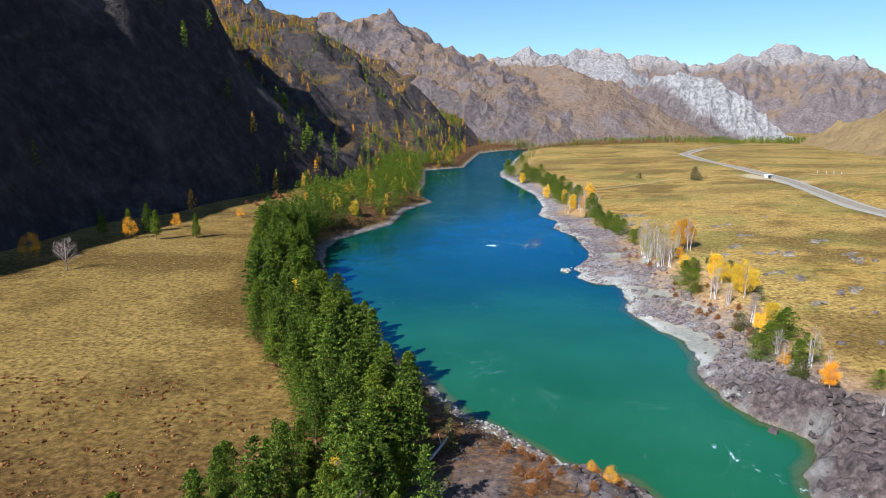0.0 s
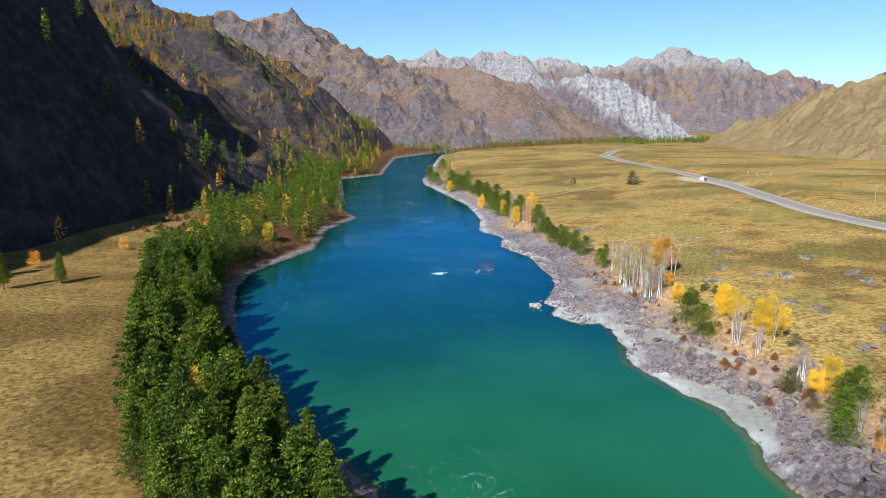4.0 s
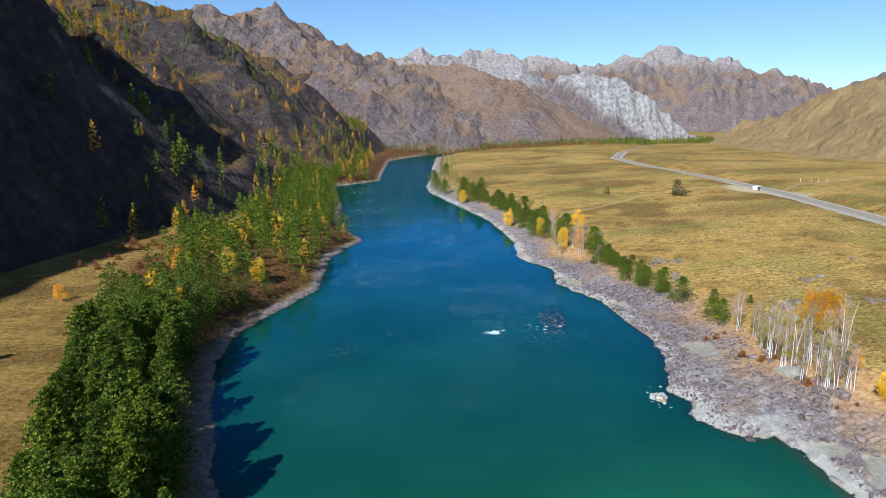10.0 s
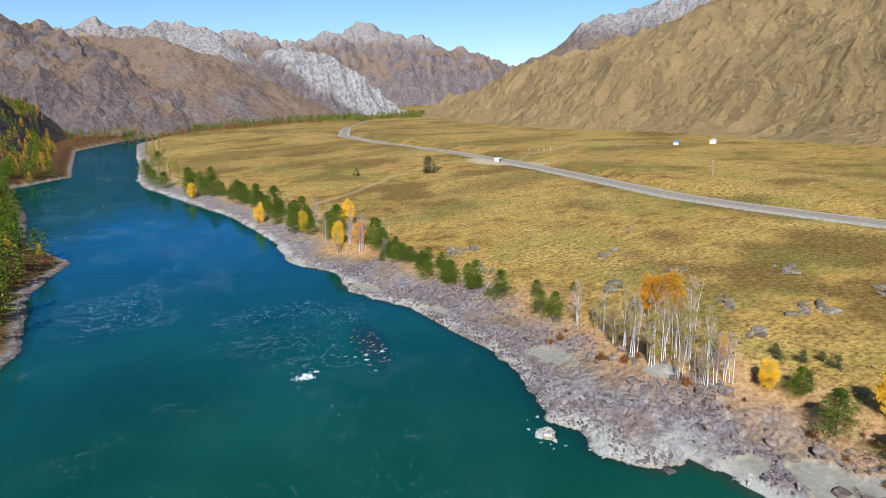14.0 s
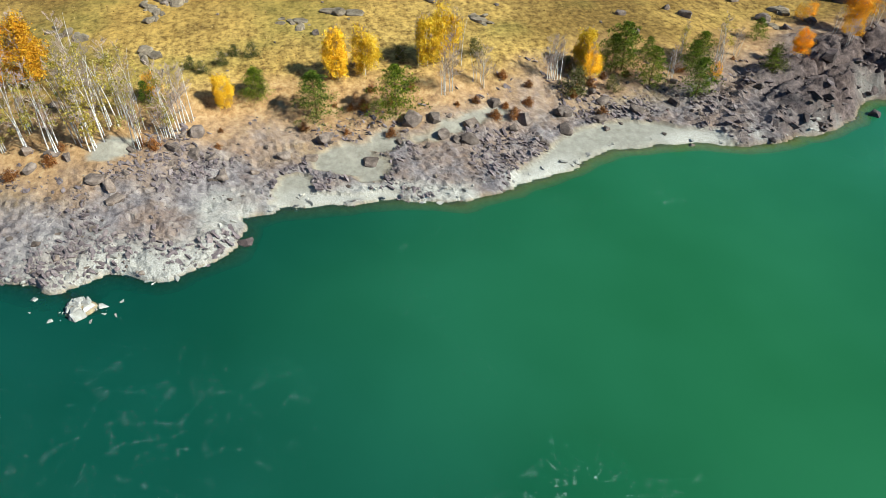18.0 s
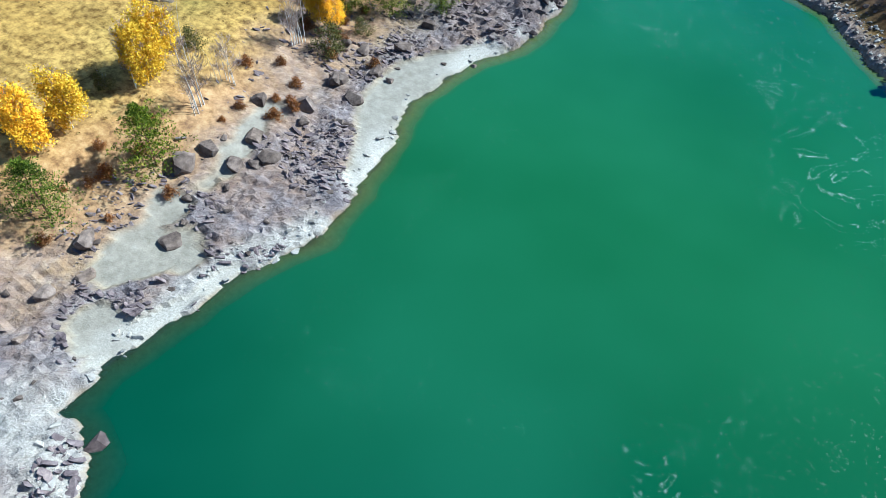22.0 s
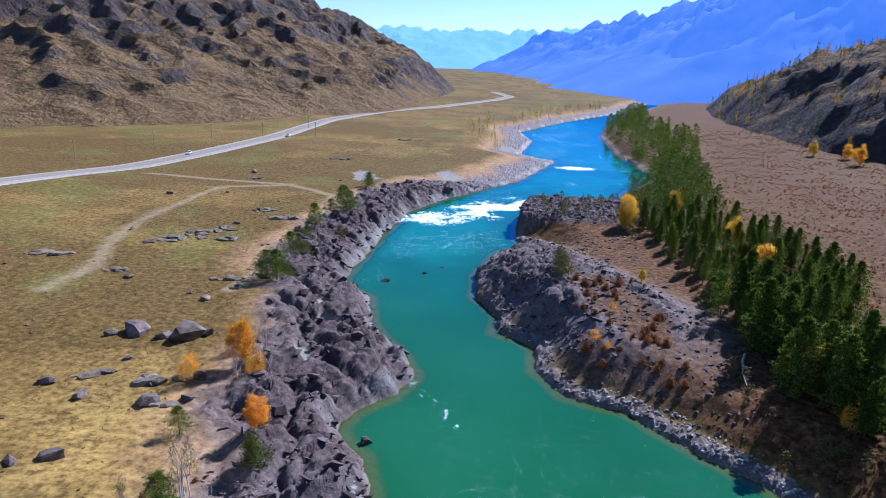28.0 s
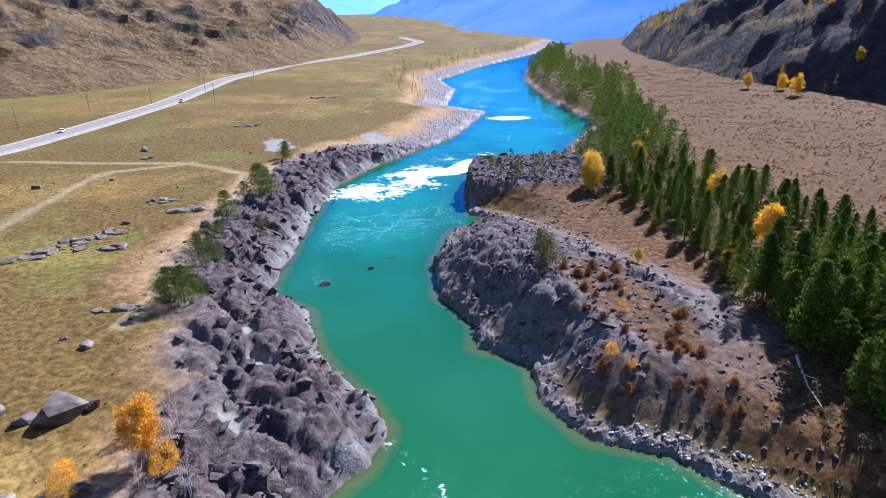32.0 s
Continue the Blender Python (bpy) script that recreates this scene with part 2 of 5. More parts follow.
def ground(x, y, parts=None):
    d, east, z, rock, sand, gorge, hump, block = parts or ground_parts(x, y)
    off = np.abs(x - along(ROAD, y))
    near = (1 - smooth(7, 20, off)) * (y > -890) * (y < 1400)
    z = z * (1 - near) + (road_height(y) - 0.4) * near
    # blocky rock relief, in tilted beds
    c1, g1, t1 = cells(x + 0.5 * y, 1.5 * y - 0.3 * x, 5.2, 61)
    c2, g2, t2 = cells(x + 2 * fbm(x, y, 6, 2, 71), 1.3 * y, 1.9, 64)
    # rounded, cracked masses at the narrows and on the hump
    wx, wy = x + 5 * fbm(x, y, 10, 3, 73), y + 5 * fbm(x, y, 10, 3, 74)
    c3, g3, t3 = cells(wx, 0.8 * wy + 0.25 * wx, 9.5, 67)
    c5, g5, t5 = cells(wx + 0.4 * wy, wy, 3.6, 68)
    mass = (0.35 + 1.0 * t3) * smooth(0.0, 0.28, g3)
    block_ = (0.4 + 0.7 * t5) * smooth(0.0, 0.3, g5)
    c6, g6, t6 = cells(wx - 0.3 * wy, 1.3 * wy + 0.2 * wx, 1.6, 70)
    knob = (0.3 + 0.7 * t6) * smooth(0.0, 0.22, g6)
    crag = gorge * east * (1.7 * mass + 0.9 * block_ + 0.55 * knob - 1.0) + hump * (0.8 * mass + 0.8 * block_ + 0.5 * knob - 0.8)
    big = 0.28 * (0.9 * t1 + 0.55 * smooth(0.0, 0.3, g1)) * (1 - gorge) + 0.3 * gorge * ridged(x, y, 3, 3, 81) + crag
    c4, g4, t4 = cells(x + 1.2 * fbm(x, y, 3, 2, 75), 0.8 * y + 0.5 * x, 1.15, 77)
    small = 0.4 * t2 + 0.4 * smooth(0.0, 0.25, g2) + 0.3 * t4 + 0.25 * smooth(0.0, 0.25, g4) + 0.5 * (ridged(x + 0.6 * y, y, 3.1, 3, 83) - 0.4) - 0.4
    lift = rock * (big * smooth(-0.5, 2.5, d) + (0.6 + 0.5 * np.maximum(gorge, hump)) * small * smooth(-1.5, 1.5, d))
    return z + lift + 0.12 * fbm(x, y, 2.2, 2, 91) * (d > 0)


# ---------------------------------------------------------------- mountains
def ridge_height(pts, x, y, slope, width=0.0):
    best = np.full(x.shape, -1e9)
    for (ax, ay, ah), (bx, by, bh) in zip(pts, pts[1:]):
        ux, uy = bx - ax, by - ay
        t = np.clip(((x - ax) * ux + (y - ay) * uy) / (ux * ux + uy * uy), 0, 1)
        best = np.maximum(best, ah + (bh - ah) * t - slope * np.maximum(np.hypot(x - ax - t * ux, y - ay - t * uy) - width, 0))
    return best


def west_mountain(x, y):
    u = along(WEST_FOOT, y) - x + 26 * fbm(x, y, 90, 3, 101)
    shade = 1 - smooth(430, 500, y)
    south = smooth(60, -250, y)
    steep = 1.85 * shade + 0.74 * (1 - shade) - 0.97 * south
    top = np.interp(y, (-800, -560, -400, -200, -60, 60, 160, 340, 430, 520, 900, 1700), (30, 62, 100, 140, 175, 190, 205, 205, 190, 330, 330, 370))
    up = np.maximum(u, 0) * steep
    z_soft = 4 + top * (1 - np.exp(-up / top * 1.1)) + np.minimum(u, 0) * 0.5
    z_hard = 4 + np.minimum(up, top + 0.15 * (up - top)) + np.minimum(u, 0) * 0.5
    soft = np.maximum(1 - shade, south)
    z = z_hard * (1 - soft) + z_soft * soft
    spur = ridged(x * 0.4 + y, y * 1.0 - 0.35 * x, 170, 2, 111)
    lift = np.clip(u / 120, 0, 1)
    z = z + lift * (70 * (spur - 0.45)) * np.clip(top / 300, 0.1, 1) * (1 - 0.6 * shade) + np.clip(u / 40, 0, 1) * (20 * (ridged(x, y, 46, 4, 121) - 0.4) + 7 * fbm(x, y, 13, 3, 131))
    return z


def east_hills(x, y):
    u = x - along(EAST_FOOT, y) + 30 * fbm(x, y, 110, 3, 141)
    up = np.maximum(u, 0) * (0.25 + 0.75 * smooth(0, 170, u))
    z = 10 + np.minimum(u, 0) * 0.15 + 165 * (1 - np.exp(-up / 400.0)) * (1 - smooth(560, 760, y))
    z = np.maximum(z, np.minimum(ridge_height([(860, 300, 215), (850, 450, 212), (830, 560, 190), (788, 643, 172), (770, 759, 145), (693, 847, 129), (669, 979, 101), (725, 1212, 58), (790, 1450, 14)], x, y, 0.36), 10 + 0.55 * up) * smooth(-30, 20, u))
    lift = np.clip(u / 60, 0, 1)
    return z + lift * smooth(0, 160, u) * (26 * (ridged(x, y, 130, 3, 151) - 0.42)) + lift * (13 * (ridged(x, y, 34, 3, 161) - 0.4) + 4 * fbm(x, y, 11, 2, 165))


def crag_range(pts, slope, foot, seed, rough=1.0):
    def f(x, y):
        wx, wy = x + 90 * rough * fbm(x, y, 260, 3, seed), y + 90 * rough * fbm(x, y, 260, 3, seed + 7)
        z = ridge_height(pts, wx, wy, slope)
        lift = np.clip((z - foot) / 120, 0, 1)
        z = z + rough * lift * (95 * (ridged(x, y, 240, 4, seed + 11) - 0.45) + 44 * (ridged(x, y, 75, 4, seed + 13, 0.62) - 0.4) + 14 * (ridged(x, y, 24, 2, seed + 17) - 0.4))
        return z
    return f


# ---------------------------------------------------------------- materials
def material(name, rough=0.9, spec=0.2):
    m = bpy.data.materials.new(name)
    m.use_nodes = True
    nt = m.node_tree
    p = nt.nodes["Principled BSDF"]
    p.inputs["Roughness"].default_value = rough
    p.inputs["Specular IOR Level"].default_value = spec
    return m, nt, p


def node(nt, kind, **values):
    n = nt.nodes.new(kind)
    for key, v in values.items():
        if key in n.inputs:
            n.inputs[key].default_value = v
    return n


def coords(nt):
    return nt.nodes.new("ShaderNodeTexCoord").outputs["Object"]


def noise_tex(nt, vec, scale, detail=4.0, rough=0.6, distortion=0.0):
    n = node(nt, "ShaderNodeTexNoise", Scale=scale, Detail=detail, Roughness=rough, Distortion=distortion)
    nt.links.new(vec, n.inputs["Vector"])
    return n.outputs["Fac"]


def ramp(nt, fac, stops):
    r = nt.nodes.new("ShaderNodeValToRGB")
    els = r.color_ramp.elements
    while len(els) < len(stops):
        els.new(0.5)
    for e, (pos, col) in zip(els, stops):
        e.position, e.color = pos, (*col, 1)
    nt.links.new(fac, r.inputs["Fac"])
    return r.outputs["Color"]


def mix(nt, fac, a, b, blend="MIX"):
    n = nt.nodes.new("ShaderNodeMix")
    n.data_type, n.blend_type = "RGBA", blend
    out = [o for o in n.outputs if o.type == "RGBA"][0]
    fa = [i for i in n.inputs if i.type == "RGBA"]
    fv = [i for i in n.inputs if i.type == "VALUE"][0]
    for sock, v in ((fv, fac), (fa[0], a), (fa[1], b)):
        if isinstance(v, bpy.types.NodeSocket):
            nt.links.new(v, sock)
        elif isinstance(v, tuple):
            sock.default_value = (*v, 1)
        else:
            sock.default_value = v
    return out


def math_node(nt, op, a, b=0.0, clamp=False):
    n = nt.nodes.new("ShaderNodeMath")
    n.operation, n.use_clamp = op, clamp
    for sock, v in zip(n.inputs, (a, b)):
        if isinstance(v, bpy.types.NodeSocket):
            nt.links.new(v, sock)
        else:
            sock.default_value = v
    return n.outputs["Value"]


def attribute(nt, name):
    n = nt.nodes.new("ShaderNodeAttribute")
    n.attribute_name = name
    return n.outputs["Fac"]


def bump(nt, p, height, strength, distance):
    b = node(nt, "ShaderNodeBump", Strength=strength, Distance=distance)
    nt.links.new(height, b.inputs["Height"])
    nt.links.new(b.outputs["Normal"], p.inputs["Normal"])


def ground_material():
    m, nt, p = material("valley_floor", 0.95, 0.1)
    v = coords(nt)
    big, mid, fine, grain = noise_tex(nt, v, 0.018, 5), noise_tex(nt, v, 0.12, 5, 0.65), noise_tex(nt, v, 0.9, 5, 0.7), noise_tex(nt, v, 5.0, 3, 0.7)
    grass = ramp(nt, mid, [(0.30, (0.115, 0.067, 0.018)), (0.43, (0.22, 0.133, 0.033)), (0.56, (0.37, 0.232, 0.06)), (0.70, (0.25, 0.152, 0.038))])
    grass = mix(nt, ramp(nt, big, [(0.42, (0, 0, 0)), (0.62, (1, 1, 1))]), grass, ramp(nt, fine, [(0.3, (0.18, 0.10, 0.026)), (0.6, (0.43, 0.29, 0.085))]))
    tuft = ramp(nt, fine, [(0.36, (0.32, 0.28, 0.22)), (0.48, (0.85, 0.85, 0.82)), (0.66, (1.3, 1.25, 1.15))])
    grass = mix(nt, 0.65, grass, tuft, "MULTIPLY")
    lean = nt.nodes.new("ShaderNodeMapping")
    lean.inputs["Rotation"].default_value = (0, 0, 0.7)
    lean.inputs["Scale"].default_value = (0.12, 0.7, 1.0)
    nt.links.new(v, lean.inputs["Vector"])
    streaks = noise_tex(nt, lean.outputs["Vector"], 1.0, 5, 0.65)
    grass = mix(nt, 0.8, grass, ramp(nt, streaks, [(0.32, (0.6, 0.55, 0.48)), (0.5, (1, 1, 1)), (0.68, (1.25, 1.22, 1.15))]), "MULTIPLY")
    scrub = ramp(nt, fine, [(0.3, (0.04, 0.024, 0.006)), (0.5, (0.115, 0.068, 0.017)), (0.7, (0.22, 0.14, 0.036))])
    col = mix(nt, attribute(nt, "scrub"), grass, scrub)
    soil = ramp(nt, fine, [(0.3, (0.15, 0.082, 0.036)), (0.5, (0.34, 0.195, 0.085)), (0.62, (0.42, 0.27, 0.13)), (0.8, (0.46, 0.35, 0.23))])
    col = mix(nt, attribute(nt, "soil"), col, soil)
    heath_brown = ramp(nt, fine, [(0.34, (0.022, 0.009, 0.003)), (0.48, (0.08, 0.034, 0.011)), (0.6, (0.15, 0.072, 0.025)), (0.72, (0.22, 0.122, 0.05))])
    col = mix(nt, attribute(nt, "heath_brown"), col, heath_brown)
    green = ramp(nt, fine, [(0.3, (0.07, 0.08, 0.015)), (0.7, (0.22, 0.21, 0.045))])
    col = mix(nt, attribute(nt, "green"), col, green)
    col = mix(nt, attribute(nt, "track"), col, ramp(nt, fine, [(0.3, (0.32, 0.23, 0.12)), (0.7, (0.50, 0.39, 0.24))]))
    rock = ramp(nt, noise_tex(nt, v, 0.55, 6, 0.75, 0.6), [(0.28, (0.045, 0.038, 0.039)), (0.42, (0.14, 0.119, 0.12)), (0.56, (0.25, 0.215, 0.205)), (0.74, (0.44, 0.39, 0.34))])
    rock = mix(nt, ramp(nt, mid, [(0.45, (0, 0, 0)), (0.7, (0.75, 0.75, 0.75))]), rock, ramp(nt, fine, [(0.3, (0.11, 0.06, 0.035)), (0.7, (0.36, 0.23, 0.14))]))
    col = mix(nt, attribute(nt, "rock"), col, rock)
    dark = ramp(nt, fine, [(0.3, (0.022, 0.016, 0.015)), (0.5, (0.09, 0.064, 0.057)), (0.66, (0.17, 0.124, 0.108)), (0.8, (0.30, 0.24, 0.205))])
    col = mix(nt, attribute(nt, "dark_rock"), col, dark)
    sand = ramp(nt, fine, [(0.3, (0.19, 0.17, 0.135)), (0.6, (0.27, 0.25, 0.205)), (0.8, (0.33, 0.31, 0.265))])
    col = mix(nt, attribute(nt, "sand"), col, sand)
    col = mix(nt, attribute(nt, "rim"), col, ramp(nt, grain, [(0.3, (0.24, 0.22, 0.185)), (0.7, (0.52, 0.49, 0.43))]))
    bed = ramp(nt, fine, [(0.35, (0.18, 0.135, 0.075)), (0.65, (0.34, 0.26, 0.16))])
    col = mix(nt, attribute(nt, "bed"), col, bed)
    nt.links.new(col, p.inputs["Base Color"])
    stony = math_node(nt, "ADD", math_node(nt, "MULTIPLY", attribute(nt, "rock"), 0.34), 0.06)
    relief = math_node(nt, "ADD", math_node(nt, "MULTIPLY", fine, 1.0), math_node(nt, "MULTIPLY", grain, 0.4))
    bump(nt, p, math_node(nt, "MULTIPLY", relief, stony), 1.0, 1.0)
    return m


def slope_material(name, soils, rocks, scale=1.0, stain=None):
    """Mountain side: soil and dry grass on gentle ground, bare rock where it is steep."""
    m, nt, p = material(name, 0.95, 0.1)
    v = coords(nt)
    big, mid, fine = noise_tex(nt, v, 0.008 * scale, 6, 0.6), noise_tex(nt, v, 0.03 * scale, 7, 0.65, 0.5), noise_tex(nt, v, 0.16 * scale, 6, 0.7)
    soil = mix(nt, big, ramp(nt, mid, [(0.35, soils[0]), (0.65, soils[1])]), ramp(nt, fine, [(0.3, soils[1]), (0.7, soils[2])]))
    rock = mix(nt, 0.5, ramp(nt, fine, [(0.3, rocks[0]), (0.52, rocks[1]), (0.8, rocks[2])]), ramp(nt, mid, [(0.3, rocks[0]), (0.55, rocks[1]), (0.8, rocks[2])]))
    fac = attribute(nt, "bare")
    fac = math_node(nt, "ADD", fac, math_node(nt, "MULTIPLY", math_node(nt, "SUBTRACT", mid, 0.5), 0.9), True)
    col = mix(nt, ramp(nt, fac, [(0.35, (0, 0, 0)), (0.65, (1, 1, 1))]), soil, rock)
    if stain:
        col = mix(nt, attribute(nt, "pale"), col, mix(nt, ramp(nt, fine, [(0.35, (0, 0, 0)), (0.6, (1, 1, 1))]), tuple(0.4 * k for k in stain), stain))
    nt.links.new(col, p.inputs["Base Color"])
    bump(nt, p, math_node(nt, "ADD", mid, math_node(nt, "MULTIPLY", fine, 0.8)), 1.0, 9.0 / scale)
    return m


def water_material():
    """Deep green water under gloss tinted blue as the sky's reflection; foam lace, ripples and masked-in glints."""
    m, nt, p = material("river_water", 1.0, 0.0)
    v = coords(nt)
    depth = attribute(nt, "depth")
    mid = noise_tex(nt, v, 0.03, 3, 0.5)
    deep = ramp(nt, mid, [(0.35, (0.014, 0.084, 0.03)), (0.65, (0.02, 0.106, 0.043))])
    shallow = ramp(nt, mid, [(0.35, (0.13, 0.15, 0.045)), (0.65, (0.17, 0.18, 0.06))])
    col = mix(nt, ramp(nt, depth, [(0.0, (0, 0, 0)), (0.15, (1, 1, 1))]), shallow, deep)
    # upstream darkening: deeper water, plus dimness facing away from the sun painted in
    col = mix(nt, attribute(nt, "clear"), col, ramp(nt, mid, [(0.35, (0.005, 0.042, 0.027)), (0.65, (0.008, 0.056, 0.039))]))
    col = mix(nt, math_node(nt, "MULTIPLY", attribute(nt, "aerated"), 0.85), col, (0.025, 0.165, 0.105))
    foam_n = noise_tex(nt, v, 0.085, 8, 0.66, 2.6)
    streak = math_node(nt, "ABSOLUTE", math_node(nt, "SUBTRACT", foam_n, 0.5))
    foam = math_node(nt, "LESS_THAN", streak, math_node(nt, "MULTIPLY", attribute(nt, "foam"), 0.0095))
    lace = math_node(nt, "GREATER_THAN", noise_tex(nt, v, 1.3, 5, 0.8), 0.53)
    foam = math_node(nt, "MULTIPLY", math_node(nt, "MULTIPLY", foam, lace), 0.8)
    speck = math_node(nt, "GREATER_THAN", noise_tex(nt, v, 0.5, 6, 0.8, 1.0), math_node(nt, "SUBTRACT", 0.86, math_node(nt, "MULTIPLY", attribute(nt, "white"), 0.5)))
    foam = math_node(nt, "MAXIMUM", foam, speck)
    col = mix(nt, foam, col, (0.72, 0.78, 0.78))
    nt.links.new(col, p.inputs["Base Color"])
    alpha = ramp(nt, depth, [(0.0, (0.12, 0.12, 0.12)), (0.06, (0.62, 0.62, 0.62)), (0.17, (1, 1, 1))])
    nt.links.new(math_node(nt, "MAXIMUM", alpha, foam), p.inputs["Alpha"])
    calm = ramp(nt, noise_tex(nt, v, 0.09, 5, 0.7, 0.6), [(0.46, (0.12, 0.12, 0.12)), (0.66, (1, 1, 1))])
    ripple = math_node(nt, "MULTIPLY", noise_tex(nt, v, 1.25, 2, 0.5, 0.4), math_node(nt, "MULTIPLY", calm, 0.62))
    wave = math_node(nt, "ADD", math_node(nt, "MULTIPLY", noise_tex(nt, v, 0.22, 2, 0.5, 0.4), 0.3), ripple)
    b = node(nt, "ShaderNodeBump", Strength=0.2, Distance=0.5)
    nt.links.new(wave, b.inputs["Height"])
    # the blue of the reflected sky is put into the gloss colour
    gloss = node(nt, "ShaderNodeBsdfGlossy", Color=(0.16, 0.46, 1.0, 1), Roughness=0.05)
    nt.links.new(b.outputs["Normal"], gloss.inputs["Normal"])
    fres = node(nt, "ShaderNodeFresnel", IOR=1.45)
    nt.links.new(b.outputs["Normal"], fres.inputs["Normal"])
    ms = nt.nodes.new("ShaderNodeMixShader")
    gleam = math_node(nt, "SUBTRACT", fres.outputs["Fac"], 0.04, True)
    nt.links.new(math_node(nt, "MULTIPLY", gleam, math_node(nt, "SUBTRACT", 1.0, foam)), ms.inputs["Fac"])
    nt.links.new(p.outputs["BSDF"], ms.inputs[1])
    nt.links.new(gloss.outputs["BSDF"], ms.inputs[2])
    # sun glints drawn in by a noise mask of white gloss: thin wandering lines, flecks
    lines = math_node(nt, "LESS_THAN", math_node(nt, "ABSOLUTE", math_node(nt, "SUBTRACT", noise_tex(nt, v, 0.16, 6, 0.62, 2.2), 0.5)), 0.012)
    dots = math_node(nt, "GREATER_THAN", noise_tex(nt, v, 2.1, 4, 0.7), 0.55)
    flecks = math_node(nt, "GREATER_THAN", noise_tex(nt, v, 0.9, 6, 0.8), math_node(nt, "SUBTRACT", 0.94, math_node(nt, "MULTIPLY", noise_tex(nt, v, 0.06, 4, 0.65, 1.2), 0.46)))
    glint_mask = math_node(nt, "MAXIMUM", math_node(nt, "MULTIPLY", lines, dots), flecks)
    spark = node(nt, "ShaderNodeBsdfGlossy", Color=(1.0, 1.0, 1.0, 1), Roughness=0.27)
    ms2 = nt.nodes.new("ShaderNodeMixShader")
    nt.links.new(math_node(nt, "MULTIPLY", glint_mask, 0.02), ms2.inputs["Fac"])
    nt.links.new(ms.outputs["Shader"], ms2.inputs[1])
    nt.links.new(spark.outputs["BSDF"], ms2.inputs[2])
    nt.links.new(ms2.outputs["Shader"], nt.nodes["Material Output"].inputs["Surface"])
    return m


def plain(name, stops, scale=2.0, rough=0.9, spec=0.2, bump_by=0.0):
    m, nt, p = material(name, rough, spec)
    f = noise_tex(nt, coords(nt), scale, 5, 0.7)
    info = nt.nodes.new("ShaderNodeObjectInfo").outputs["Random"]
    col = ramp(nt, f, stops)
    col = mix(nt, 1.0, col, ramp(nt, info, [(0.0, (0.75, 0.75, 0.75)), (1.0, (1.2, 1.2, 1.2))]), "MULTIPLY")
    nt.links.new(col, p.inputs["Base Color"])
    if bump_by:
        isl = nt.nodes.new("ShaderNodeNewGeometry").outputs["Random Per Island"]
        col = mix(nt, 1.0, col, ramp(nt, isl, [(0.0, (0.7, 0.68, 0.68)), (0.6, (1.0, 1.0, 1.0)), (1.0, (1.3, 1.26, 1.2))]), "MULTIPLY")
        nt.links.new(col, p.inputs["Base Color"])
        bump(nt, p, f, 0.8, bump_by)
    return m


def leaf_material(name, a, b, c):
    """Foliage: colour varies from clump to clump and from plant to plant; light passes through a little."""
    m, nt, p = material(name, 0.75, 0.15)
    isl = nt.nodes.new("ShaderNodeNewGeometry").outputs["Random Per Island"]
    info = nt.nodes.new("ShaderNodeObjectInfo").outputs["Random"]
    col = ramp(nt, isl, [(0.0, a), (0.55, b), (1.0, c)])
    col = mix(nt, 1.0, col, ramp(nt, info, [(0.0, (0.72, 0.75, 0.8)), (0.5, (1.0, 1.0, 1.0)), (1.0, (1.25, 1.15, 0.85))]), "MULTIPLY")
    nt.links.new(col, p.inputs["Base Color"])
    tr = nt.nodes.new("ShaderNodeBsdfTranslucent")
    nt.links.new(col, tr.inputs["Color"])
    ms = nt.nodes.new("ShaderNodeMixShader")
    ms.inputs["Fac"].default_value = 0.28
    nt.links.new(p.outputs["BSDF"], ms.inputs[1])
    nt.links.new(tr.outputs["BSDF"], ms.inputs[2])
    nt.links.new(ms.outputs["Shader"], nt.nodes["Material Output"].inputs["Surface"])
    return m


M_GROUND, M_WATER = ground_material(), water_material()
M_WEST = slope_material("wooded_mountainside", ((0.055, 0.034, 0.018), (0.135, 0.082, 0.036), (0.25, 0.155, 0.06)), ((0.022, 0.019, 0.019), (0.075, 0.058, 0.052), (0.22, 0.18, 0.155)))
M_SE = slope_material("rocky_hillside", ((0.11, 0.064, 0.03), (0.21, 0.128, 0.055), (0.31, 0.205, 0.09)), ((0.05, 0.038, 0.032), (0.11, 0.084, 0.068), (0.21, 0.165, 0.13)))
M_EAST = slope_material("dry_hillside", ((0.18, 0.118, 0.055), (0.31, 0.205, 0.09), (0.41, 0.285, 0.125)), ((0.08, 0.06, 0.05), (0.21, 0.16, 0.12), (0.36, 0.295, 0.23)))
M_FAR = slope_material("bare_mountainside", ((0.15, 0.098, 0.074), (0.22, 0.145, 0.1), (0.31, 0.21, 0.13)), ((0.07, 0.055, 0.053), (0.185, 0.142, 0.13), (0.40, 0.335, 0.305)), 0.7, (0.46, 0.42, 0.39))
M_NEEDLE = leaf_material("pine_needles", (0.024, 0.05, 0.005), (0.088, 0.132, 0.01), (0.27, 0.32, 0.03))
M_YELLOW = leaf_material("yellow_leaves", (0.58, 0.32, 0.012), (0.84, 0.54, 0.02), (0.9, 0.68, 0.07))
M_ORANGE = leaf_material("orange_leaves", (0.52, 0.21, 0.01), (0.78, 0.37, 0.015), (0.84, 0.50, 0.035))
M_LARCH = leaf_material("larch_needles", (0.30, 0.16, 0.02), (0.50, 0.28, 0.025), (0.62, 0.40, 0.06))
M_OLIVE = leaf_material("fading_leaves", (0.22, 0.17, 0.03), (0.36, 0.29, 0.06), (0.48, 0.40, 0.10))
